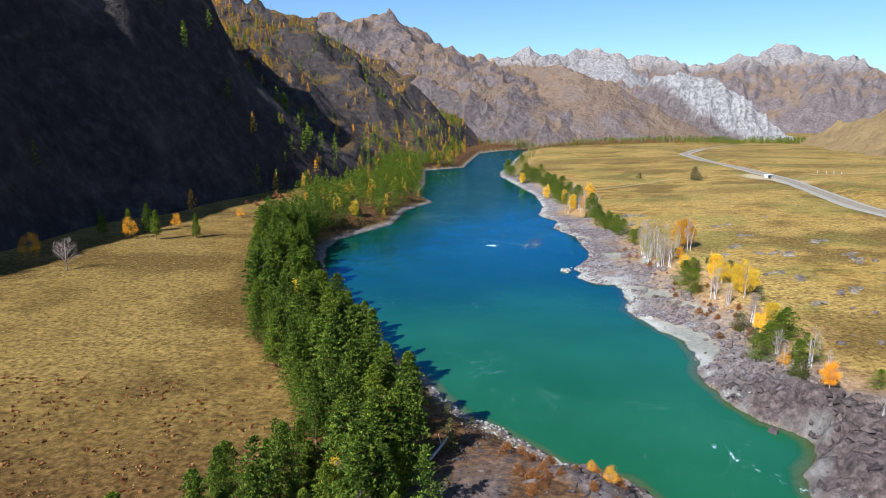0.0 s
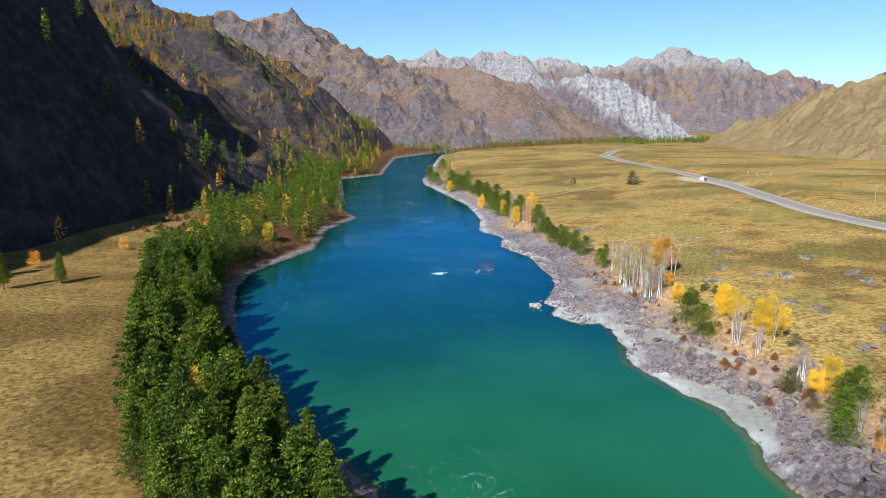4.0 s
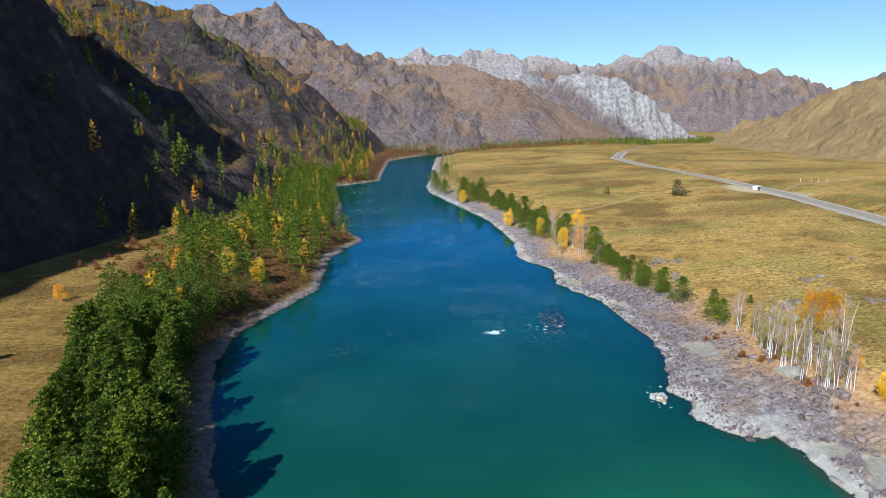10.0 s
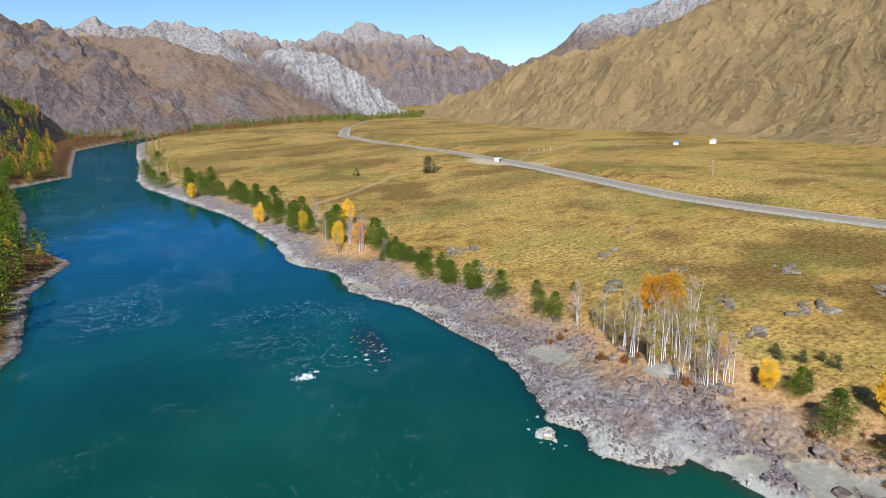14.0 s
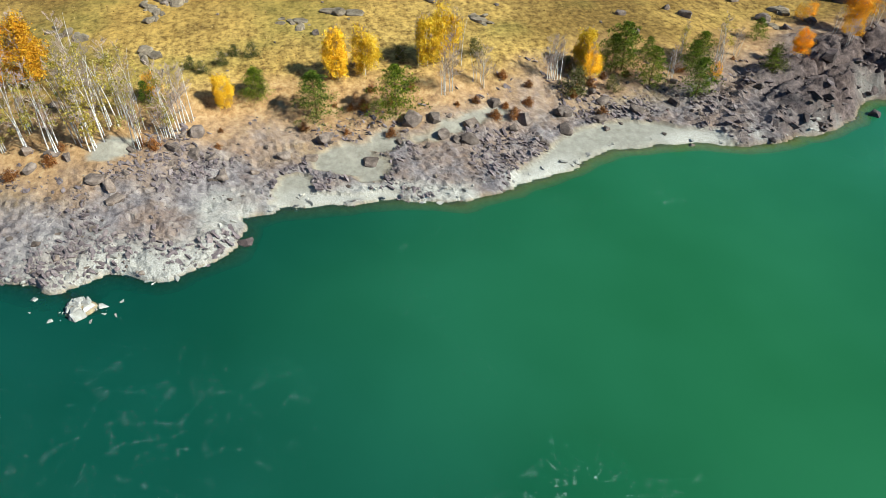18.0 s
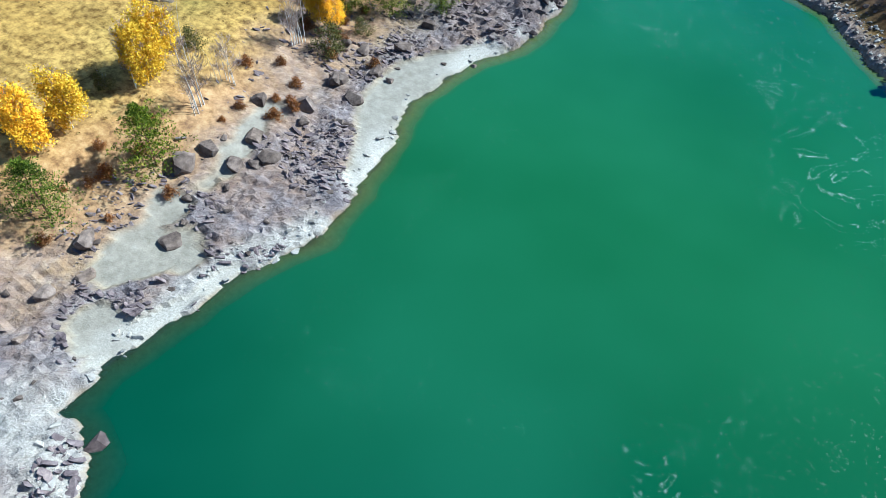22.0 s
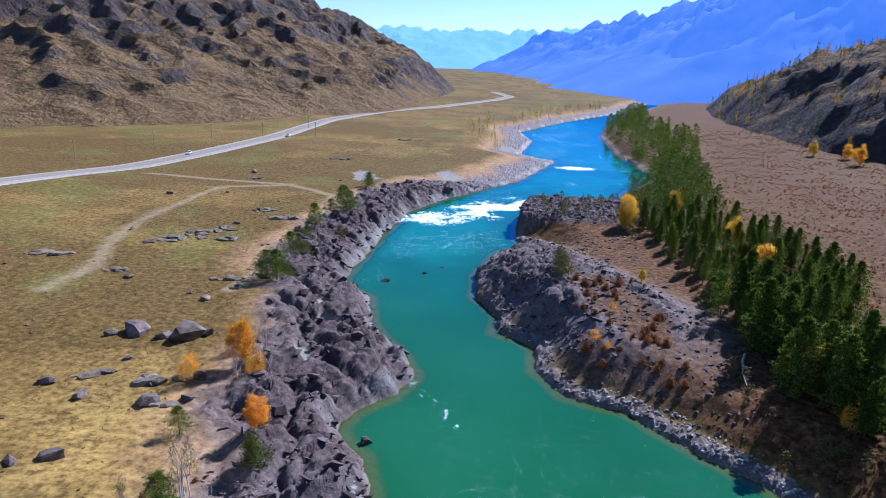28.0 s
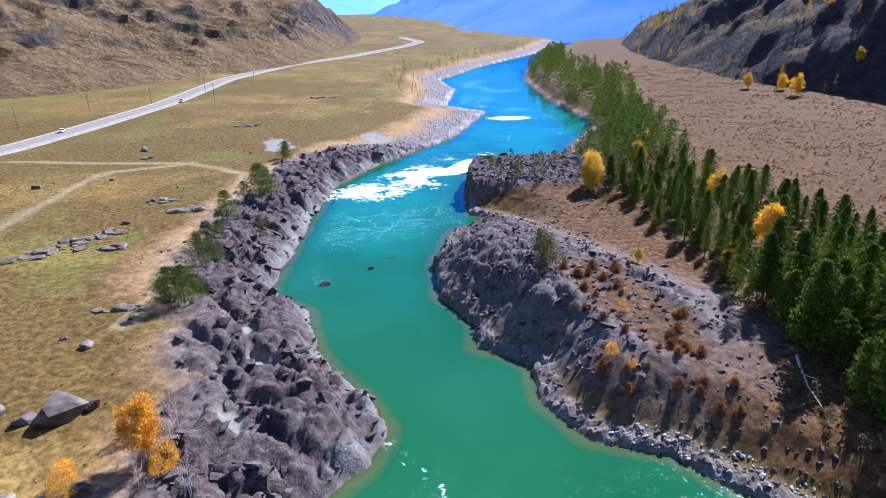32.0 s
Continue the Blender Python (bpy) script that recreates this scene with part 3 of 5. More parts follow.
M_BUSH = leaf_material("shrub_leaves", (0.05, 0.055, 0.015), (0.10, 0.10, 0.025), (0.19, 0.16, 0.05))
M_RUST = leaf_material("rusty_shrub", (0.15, 0.05, 0.015), (0.25, 0.10, 0.03), (0.36, 0.18, 0.06))
M_TUFT = leaf_material("dry_grass_blades", (0.20, 0.12, 0.035), (0.36, 0.23, 0.07), (0.50, 0.36, 0.13))
M_BARK = plain("pine_bark", [(0.3, (0.10, 0.05, 0.03)), (0.7, (0.26, 0.14, 0.08))], 3)
M_BIRCH = plain("birch_bark", [(0.34, (0.12, 0.11, 0.10)), (0.43, (0.54, 0.50, 0.45)), (0.8, (0.74, 0.71, 0.66))], 4)
M_TWIG = plain("bare_twigs", [(0.3, (0.22, 0.15, 0.12)), (0.7, (0.46, 0.36, 0.30))], 3)
M_BOULDER = plain("boulder_rock", [(0.3, (0.06, 0.045, 0.036)), (0.5, (0.16, 0.122, 0.1)), (0.75, (0.30, 0.24, 0.195))], 0.9, 0.92, 0.15, 0.15)
M_PALE = plain("washed_rock", [(0.3, (0.26, 0.24, 0.20)), (0.6, (0.46, 0.43, 0.38)), (0.8, (0.60, 0.57, 0.52))], 1.1, 0.9, 0.2, 0.12)
M_LICHEN = plain("lichen_rock", [(0.3, (0.09, 0.066, 0.044)), (0.5, (0.2, 0.158, 0.11)), (0.75, (0.36, 0.30, 0.22))], 0.9, 0.95, 0.1, 0.15)
M_BEDROCK = plain("bedrock", [(0.3, (0.055, 0.043, 0.045)), (0.5, (0.135, 0.106, 0.106)), (0.75, (0.26, 0.215, 0.2))], 1.2, 0.92, 0.15, 0.12)
M_DARK = plain("black_rock", [(0.3, (0.034, 0.024, 0.022)), (0.55, (0.1, 0.073, 0.066)), (0.8, (0.24, 0.185, 0.16))], 0.8, 0.85, 0.25, 0.2)


# ---------------------------------------------------------------- meshes
def mesh_from(name, verts, faces, mat, flat=True):
    me = bpy.data.meshes.new(name)
    verts = np.asarray(verts, np.float32)
    faces = np.asarray(faces, np.int32)
    n, k = faces.shape
    me.vertices.add(len(verts))
    me.vertices.foreach_set("co", verts.ravel())
    me.loops.add(n * k)
    me.loops.foreach_set("vertex_index", faces.ravel())
    me.polygons.add(n)
    me.polygons.foreach_set("loop_start", np.arange(0, n * k, k, dtype=np.int32))
    me.polygons.foreach_set("loop_total", np.full(n, k, np.int32))
    me.polygons.foreach_set("use_smooth", np.full(n, not flat))
    me.update(calc_edges=True)
    me.materials.append(mat)
    return me


def set_attribute(me, name, values):
    a = me.attributes.new(name, "FLOAT", "POINT")
    a.data.foreach_set("value", np.asarray(values, np.float32).ravel())


def grid(xs, ys):
    x, y = np.meshgrid(xs, ys)
    ny, nx = x.shape
    i = np.arange(ny * nx).reshape(ny, nx)
    f = np.stack([i[:-1, :-1], i[:-1, 1:], i[1:, 1:], i[1:, :-1]], -1).reshape(-1, 4)
    return x.ravel(), y.ravel(), f


def spread(lo, a, b, hi, step, grow):
    """Grid lines: even from a to b, wider and wider out to lo and hi."""
    mid = list(np.arange(a, b + step * 0.5, step))
    right, s, v = [], step, mid[-1]
    while v < hi:
        s *= grow
        v += s
        right.append(v)
    left, s, v = [], step, mid[0]
    while v > lo:
        s *= grow
        v -= s
        left.append(v)
    return np.array(left[::-1] + mid + right)


def part(name, me, parent, label=""):
    ob = new(name, me)
    ob.parent = parent
    if label:
        tagged(ob, label)
    return ob


# ---------------------------------------------------------------- ground, one sheet out to the horizon
xs = np.concatenate([spread(-4800, -36, 0, 0.5, 1.3, 1.04)[:-1], np.arange(0.5, 100, 0.52), spread(99.5, 100, 100.5, 4800, 0.56, 1.04)[2:]])
ys = np.concatenate([spread(-4800, -70, 250, 250.5, 0.64, 1.035)[:-2], spread(249, 250, 420, 4800, 1.1, 1.03)[1:]])
xs, ys = np.unique(np.round(xs, 3)), np.unique(np.round(ys, 3))
gx, gy, gf = grid(xs, ys)
gparts = ground_parts(gx, gy)
gd, geast, _, grock, gsand, ggorge, ghump, gblock = gparts
gz = ground(gx, gy, gparts)
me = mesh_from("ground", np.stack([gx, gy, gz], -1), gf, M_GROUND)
set_attribute(me, "rock", np.clip(grock, 0, 1))
set_attribute(me, "dark_rock", np.clip(grock * np.maximum(np.maximum(ggorge * geast, gblock), 0.75 * ghump), 0, 1) * 0.92)
set_attribute(me, "sand", np.clip(gsand, 0, 1))
point = np.exp(-((gy - 221) / 13) ** 4) * (1 - smooth(3, 9, gd + 6 * fbm(gx, gy, 6, 3, 333)))
set_attribute(me, "rim", np.clip((geast > 0) * smooth(-0.6, 0.1, gd) * np.maximum((1 - smooth(1.0, 4.0, gd + 3 * fbm(gx, gy, 7, 2, 332))) * smooth(-0.2, 0.12, fbm(gx, gy, 5, 2, 331)) * (0.85 - 0.4 * ggorge), 0.9 * point), 0, 1))
set_attribute(me, "bed", smooth(0.2, -1.2, gd))
TRACKS = [[(132, 70), (132, 52), (140, 23), (142, -7), (140, -45), (121, -55)], [(178, -62), (149, -58), (119, -57), (99, -41), (93, 0), (96, 60)], [(100, 440), (124, 452), (163, 480), (208, 495), (240, 480)], [(240, 470), (280, 490), (320, 505), (360, 530)]]
gtrack = np.zeros(gx.shape)
for line in TRACKS:
    gtrack = np.maximum(gtrack, 1 - smooth(0.9, 2.6, line_distance(line, gx + 3 * fbm(gx, gy, 12, 2, 341), gy)))
lot = np.exp(-((gx - 236) / 22) ** 2 - ((gy - 470) / 30) ** 2)
set_attribute(me, "track", np.clip(np.maximum(gtrack * 0.4, smooth(0.35, 0.6, lot + 0.5 * fbm(gx, gy, 14, 3, 343))), 0, 1))
# dark brown on the southern heath; the same tone within the western pine belt
set_attribute(me, "heath_brown", (~geast) * np.maximum(smooth(115, 40, gy) * smooth(14, 26, gd) * (0.8 + 0.4 * fbm(gx, gy, 30, 3, 345)), 0.9 * smooth(-1, 5, gx - along(FIELD_EDGE, gy)) * smooth(3, 7, gd)))
set_attribute(me, "scrub", np.clip(np.where(geast, 0.9 * smooth(140, 70, gy) * np.clip(0.85 + 0.9 * fbm(gx, gy, 18, 4, 347), 0, 1) + np.maximum(smooth(0.02, 0.22, fbm(gx, gy, 34, 4, 301)) * 0.8, smooth(0.06, 0.2, fbm(gx, gy * 1.8, 120, 4, 303)) * 0.6), np.maximum(smooth(120, 20, gy) * 0.9, smooth(30, 22, gd)) + 0.55 + smooth(0.02, 0.22, fbm(gx, gy, 26, 4, 302)) * 0.5), 0, 1))
set_attribute(me, "soil", np.clip(np.where(geast, smooth(9, 15, gd + 8 * fbm(gx, gy, 8, 3, 313)) * (1 - smooth(20, 30, gd + 14 * fbm(gx, gy, 16, 3, 311))) * 0.9, 0.0), 0, 1))
set_attribute(me, "green", np.clip(geast * smooth(28, 36, gd) * smooth(0.02, 0.2, fbm(gx, gy, 22, 4, 321)) * 0.36, 0, 1))
me.polygons.foreach_set("use_smooth", (np.maximum(grock * (1 - np.maximum(ggorge * geast, ghump)), 0)[gf].max(1) < 0.3))
floor_ob = tagged(new("ground", me), "dry golden grass valley floor with a grey rock shelf by the river", "ground", kind="structure")

# ---------------------------------------------------------------- river water
wx, wy, wf = grid(spread(-700, -60, 100, 700, 2.0, 1.06), spread(-1500, -190, 420, 2000, 2.2, 1.04))
wd, weast = river(wx, wy)
keep = (wd < 14)
me = mesh_from("water", np.stack([wx, wy, 0 * wx], -1), wf[keep[wf].all(1)], M_WATER, False)
wz = np.minimum(ground_parts(wx, wy)[2], 0)
set_attribute(me, "depth", np.clip(-wz / 5.0, 0, 1))
flow = np.exp(-((wx - np.interp(wy, (-200, -120, -60, -20, 30, 60, 120, 180, 230), (-5, 0, 28, 50, 60, 50, 30, 16, 5))) / 20) ** 2)
set_attribute(me, "foam", np.clip(smooth(-0.06, 0.18, fbm(wx, wy, 26, 3, 401)) * (0.10 + 0.3 * smooth(240, 300, wy) + flow * (0.85 * (1 - smooth(25, 58, wy)) + 0.9 * (1 - smooth(-45, 5, wy)) + 0.4 * (1 - smooth(165, 225, wy)) * smooth(105, 132, wy))) * smooth(-2, -10, wd), 0, 1))
set_attribute(me, "aerated", np.clip((0.8 * smooth(-0.2, 0.15, fbm(wx, wy, 20, 3, 403)) + 0.3) * (1 - smooth(-10, 70, wy)) * smooth(-1, -8, wd), 0, 1))
# mask of the darker upstream water, partly painted dimness
set_attribute(me, "clear", smooth(150, 225, wy + 30 * fbm(wx, wy, 40, 3, 405)))
rapid = np.clip(0.86 * np.exp(-(line_distance([(62, -30), (42, -50), (24, -68), (2, -60)], wx, wy) / 18) ** 2) * np.clip(0.8 + 1.6 * fbm(wx, wy, 9, 3, 411), 0, 1.2), 0, 1.1)
rapid = np.maximum(rapid, 0.75 * np.exp(-(line_distance([(55, 86), (50, 93), (46, 101)], wx, wy) / 1.6) ** 2))
rapid = np.maximum(rapid, np.exp(-((wy + 155) / 9) ** 2 - ((wx + 3) / 15) ** 2))
riffle = np.maximum(np.exp(-((wx - 21) / 5) ** 2 - ((wy - 274) / 4) ** 2), 0.7 * np.exp(-((wx - 33) / 6) ** 2 - ((wy - 268) / 2.5) ** 2))
set_attribute(me, "white", np.clip(rapid * 1.0 + riffle * 0.8, 0, 1))
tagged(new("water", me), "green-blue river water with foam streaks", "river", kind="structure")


# ---------------------------------------------------------------- mountains
def mountain(name, f, xs, ys, mat, label, floor=-3.0, pale=None, stony=0.95, flat=True):
    x, y, faces = grid(xs, ys)
    rim = min(xs[-1] - xs[0], ys[-1] - ys[0]) * 0.10
    fade = smooth(0, rim, np.minimum(np.minimum(x - xs[0], xs[-1] - x), np.minimum(y - ys[0], ys[-1] - y)))
    z = np.maximum(f(x, y) * fade + (floor - 4) * (1 - fade), floor)
    ny, nx = len(ys), len(xs)
    z2 = z.reshape(ny, nx)
    sy, sx = np.gradient(z2, ys, xs)
    bare = np.hypot(sx, sy).ravel()
    keep = (z > floor + 0.01)[faces].any(1)
    me = mesh_from(name, np.stack([x, y, z], -1), faces[keep], mat, flat)
    set_attribute(me, "bare", np.clip(bare * stony - 0.22, 0, 1))
    if pale:
        set_attribute(me, "pale", np.clip(pale(x, y, z), 0, 1))
    return tagged(new(name, me), label, "mountain", kind="structure")


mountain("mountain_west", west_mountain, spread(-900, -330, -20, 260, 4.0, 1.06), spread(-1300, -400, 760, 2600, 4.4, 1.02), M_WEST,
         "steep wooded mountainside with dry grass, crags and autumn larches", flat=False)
mountain("hills_east", east_hills, spread(200, 300, 760, 1600, 6.0, 1.05), spread(-1300, -700, 1100, 2200, 6.5, 1.04), M_EAST, "dry brown hills with rock outcrops beyond the road", stony=0.42)
CENTRE = crag_range([(-260, 1650, 275), (-180, 1700, 285), (-60, 1900, 225), (120, 2200, 175), (242, 2290, 190), (340, 2270, 195), (400, 2250, 180)], 0.40, 10, 500)
CENTRE_SPUR = crag_range([(120, 1850, 185), (301, 1540, 168), (473, 1480, 92), (600, 1440, 22)], 0.55, 10, 508, 0.5)
CENTRE_EAST = crag_range([(400, 2250, 180), (520, 2200, 175), (640, 2080, 150), (760, 1900, 70)], 0.34, 10, 505, 0.8)
mountain("mountain_centre", lambda x, y: np.maximum(np.maximum(CENTRE(x, y), CENTRE_SPUR(x, y)), CENTRE_EAST(x, y)) - 150 * (1 - smooth(1100, 1420, y + 60 * fbm(x, y, 160, 3, 507))), np.arange(-700, 1300, 11.0), np.arange(1000, 2750, 11.0), M_FAR, "brown and grey craggy mountains closing the valley", -6.0, stony=0.75)


def white_cliff(x, y):
    z = ridge_height([(470, 1575, 120), (497, 1560, 152), (561, 1560, 164), (632, 1550, 144), (691, 1530, 104), (783, 1500, 24)], x + 10 * fbm(x, y, 40, 3, 519), y + 8 * fbm(x, y, 30, 3, 520), 1.7, 12)
    return z + np.clip(z / 60, 0, 1) * (22 * (ridged(x, y * 0.3, 44, 3, 521) - 0.45) + 12 * (ridged(x, y, 16, 3, 523) - 0.4))


mountain("cliff", white_cliff, np.arange(230, 860, 6.0), np.arange(1220, 1720, 6.0), M_FAR, "pale limestone cliff with a yellow stain", -6.0, lambda x, y, z: 0.95 * smooth(-12, 12, z - 132 + 0.68 * (x - 497) + 30 * fbm(x, y, 30, 3, 517)))
slab_ridge = crag_range([(455, 2420, 262), (500, 2440, 290), (610, 2420, 272), (640, 2420, 215), (720, 2430, 195)], 1.0, 60, 540, 0.4)
mountain("cliff_ridge", slab_ridge, np.arange(300, 950, 9.0), np.arange(2200, 2700, 9.0), M_FAR, "grey rock wall on the crest of the mountain", -6.0, lambda x, y, z: smooth(120, 200, z) * 0.7)
FAR_N = crag_range([(300, 3500, 380), (600, 3450, 345), (968, 3467, 395), (1140, 3400, 345), (1380, 3230, 300), (1578, 3235, 395), (1680, 3150, 315), (1800, 3080, 325), (1960, 3060, 285),
                    (2150, 3000, 240), (2400, 3000, 200)], 0.36, 60, 560, 1.3)
mountain("mountain_far", FAR_N, np.arange(-100, 3000, 22.0), np.arange(2500, 4100, 22.0), M_FAR, "far jagged grey peaks", -6.0, lambda x, y, z: smooth(270, 340, z + 60 * fbm(x, y, 90, 3, 570)) * 0.6)
EAST_CRAG = crag_range([(1120, 1420, 150), (1231, 1293, 240), (1305, 1208, 255), (1360, 1134, 285), (1450, 950, 330), (1500, 700, 340)], 0.6, 60, 580, 0.7)
mountain("crag_east", EAST_CRAG, np.arange(950, 1900, 11.0), np.arange(500, 1700, 11.0), M_FAR, "pale grey rock ridge behind the hills", -6.0, lambda x, y, z: smooth(170, 230, z) * 0.8)
SE_HILL = crag_range([(869, -349, 190), (558, -532, 155), (420, -634, 138), (280, -790, 108), (212, -886, 70), (162, -970, 20)], 0.36, 20, 600, 1.0)
mountain("hill_south_east", lambda x, y: SE_HILL(x, y) + np.clip(SE_HILL(x, y) / 30, 0, 1) * 14 * (ridged(x + 0.5 * y, y, 34, 3, 605) - 0.45), np.arange(60, 1150, 6.0), np.arange(-1250, 20, 6.0), M_SE, "dark rocky hill above the road", -6.0)


def haze_glow_material(name, low, high):
    """Plain far backdrop: the haze over the ridges is painted in as a blue glow."""
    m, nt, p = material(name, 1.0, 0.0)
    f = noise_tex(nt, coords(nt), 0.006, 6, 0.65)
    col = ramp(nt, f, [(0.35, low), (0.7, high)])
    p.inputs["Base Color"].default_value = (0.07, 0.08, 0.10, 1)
    # aerial haze painted as emission over a near-black base
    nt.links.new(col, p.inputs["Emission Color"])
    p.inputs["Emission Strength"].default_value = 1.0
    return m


M_HAZE1 = haze_glow_material("painted_haze_ridge", (0.04, 0.105, 0.33), (0.075, 0.145, 0.38))
M_HAZE2 = haze_glow_material("painted_haze_far_ridge", (0.14, 0.31, 0.62), (0.17, 0.35, 0.66))
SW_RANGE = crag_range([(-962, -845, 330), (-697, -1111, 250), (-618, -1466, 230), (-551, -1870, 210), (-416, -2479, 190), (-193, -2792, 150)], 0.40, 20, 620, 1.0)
mountain("backdrop_south_west", SW_RANGE, np.arange(-1700, 500, 15.0), np.arange(-3300, -560, 15.0), M_HAZE1, "mountains beyond the bend of the river, blue haze painted on as glow", -6.0, flat=False)
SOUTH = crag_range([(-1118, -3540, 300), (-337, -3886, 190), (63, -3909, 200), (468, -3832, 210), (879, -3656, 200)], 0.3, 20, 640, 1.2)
mountain("backdrop_south", SOUTH, np.arange(-1700, 2100, 28.0), np.arange(-4600, -2900, 28.0), M_HAZE2, "far mountains down the valley, pale haze painted on as glow", -6.0, flat=False)

# ---------------------------------------------------------------- road
ry = np.concatenate([np.arange(-890, 1400, 6.0)])
rx = along(ROAD, ry)
for _ in range(6):
    rx[1:-1] = (rx[:-2] + 2 * rx[1:-1] + rx[2:]) / 4
nx_, ny_ = np.gradient(ry), -np.gradient(rx)
ln = np.hypot(nx_, ny_)
nx_, ny_ = nx_ / ln, ny_ / ln


def strip(offsets, lifts):
    vs = []
    for o, l in zip(offsets, lifts):
        vs.append(np.stack([rx + nx_ * o, ry + ny_ * o, road_height(ry) + l], -1))
    k, n = len(offsets), len(ry)
    v = np.stack(vs, 1).reshape(-1, 3)
    i = np.arange(n * k).reshape(n, k)
    f = np.stack([i[:-1, :-1], i[:-1, 1:], i[1:, 1:], i[1:, :-1]], -1).reshape(-1, 4)
    return v, f


M_ASPHALT = plain("worn_asphalt", [(0.3, (0.30, 0.24, 0.175)), (0.7, (0.38, 0.305, 0.225))], 0.3, 0.95, 0.05)
M_GRAVEL = plain("gravel_verge", [(0.3, (0.26, 0.22, 0.17)), (0.7, (0.46, 0.41, 0.34))], 0.6, 0.95)
road = tagged(new("road", mesh_from("road", *strip((-3.6, 0, 3.6), (0.10, 0.16, 0.10)), M_ASPHALT)), "worn grey asphalt road across the valley floor", "road", kind="structure")
part("verge", mesh_from("verge", *strip((-10, -6.0, -3.6), (-1.2, 0.02, 0.09)), M_GRAVEL), road, "pale gravel verge")
part("verge", mesh_from("verge", *strip((3.6, 6.5, 10), (0.09, 0.02, -1.2)), M_GRAVEL), road, "pale gravel verge")
part("median_line", mesh_from("median_line", *strip((-0.08, 0.08), (0.175, 0.175)), M_PALE), road, "faded white centre line")


# ---------------------------------------------------------------- plants: builders
def rng(seed):
    return np.random.RandomState(seed)


def tube(points, radii, sides=5):
    """A tapered limb through points."""
    pts = np.asarray(points, float)
    vs, fs = [], []
    for k, (p, r) in enumerate(zip(pts, radii)):
        d = pts[min(k + 1, len(pts) - 1)] - pts[max(k - 1, 0)]
        d /= np.linalg.norm(d) + 1e-9
        a = np.cross(d, (0.3, 1.0, 0.1))
        a /= np.linalg.norm(a) + 1e-9
        b = np.cross(d, a)
        for j in range(sides):
            t = 2 * math.pi * j / sides
            vs.append(p + r * (math.cos(t) * a + math.sin(t) * b))
        if k:
            o = (k - 1) * sides
            for j in range(sides):
                j2 = (j + 1) % sides
                fs.append((o + j, o + j2, o + sides + j2, o + sides + j))
    return np.array(vs), np.array(fs)


def joined(pieces):
    vs, fs, n = [], [], 0
    for v, f in pieces:
        vs.append(v)
        fs.append(f + n)
        n += len(v)
    return np.concatenate(vs), np.concatenate(fs)


def blades(centres, dirs, length, width, r):
    """Leaf sprays: one bent four-sided blade at each centre along each direction."""
    n = len(centres)
    d = dirs / (np.linalg.norm(dirs, axis=1, keepdims=True) + 1e-9)
    side = np.cross(d, r.normal(size=(n, 3)))
    side /= np.linalg.norm(side, axis=1, keepdims=True) + 1e-9
    L = length * r.uniform(0.6, 1.3, (n, 1))
    W = width * r.uniform(0.6, 1.3, (n, 1))
    a = centres - d * L * 0.4
    b = centres + side * W * 0.5
    c = centres + d * L * 0.6
    e = centres - side * W * 0.5
    v = np.stack([a, b, c, e], 1).reshape(-1, 3)
    f = np.arange(4 * n).reshape(n, 4)
    return v, f


def conifer_crown(seed, h, radius, low, count, per, size, taper=1.0, round_top=0.0, narrow=0.34):
    """Whorled limbs, each carrying a flat fan of needle sprays."""
    r = rng(seed)
    t = ((np.arange(count) + r.uniform(0, 1, count)) / count) ** 0.92
    tiers = int(count / 9) if count > 90 else count
    t = np.clip((np.floor(t * tiers) + 0.45 * r.uniform(0, 1, count)) / tiers, 0, 0.985)
    ang = np.arange(count) * 2.399 + r.normal(0, 0.35, count)
    prof = np.clip((1 - t) ** taper + round_top * np.sin(np.pi * t), 0.03, None)
    reach = radius * prof * r.uniform(0.62, 1.12, count) * (0.85 + 0.22 * np.sin(ang + seed * 1.7))
    n = count * per
    s = r.uniform(0.12, 1.0, n) ** 0.65
    L, a, tt = np.repeat(reach, per), np.repeat(ang, per), np.repeat(t, per)
    side = r.normal(0, 1, n) * (0.24 * L * (1.15 - 0.6 * s) + 0.2 * size)
    rise = -0.22 + 0.6 * tt + 0.2 * s
    c = np.stack([np.cos(a) * L * s - np.sin(a) * side, np.sin(a) * L * s + np.cos(a) * side,
                  h * (low + (1 - low) * tt) + L * s * rise + r.normal(0, 0.25, n) * size], -1)
    d = np.stack([np.cos(a), np.sin(a), 0.35 + 0 * a], -1) + r.normal(0, 0.55, (n, 3))
    return blades(c, d, size, size * narrow, r)


def leafy_crown(seed, h, radius, low, clumps, per, size):
    """Small leaves in clumps through an uneven oval crown."""
    r = rng(seed)
    k = int(clumps)
    u = r.normal(size=(k, 3))
    u /= np.linalg.norm(u, axis=1, keepdims=True)
    rr = r.uniform(0.35, 1.0, (k, 1)) ** 0.6
    half = h * (1 - low) / 2
    c = u * rr * (radius, radius, half)
    squeeze = 1 - 0.45 * np.clip(c[:, 2:] / half, 0, 1)
    c[:, :2] *= squeeze
    c += (0, 0, h * low + half)
    c += 0.25 * radius * np.sin(c * 2.1 + seed)
    cc = np.repeat(c, per, 0) + r.normal(0, 0.11 * radius + size * 0.5, (k * per, 3))
    dd = r.normal(size=(k * per, 3)) + (0, 0, -0.2)
    return blades(cc, dd, size, size * 0.75, r)


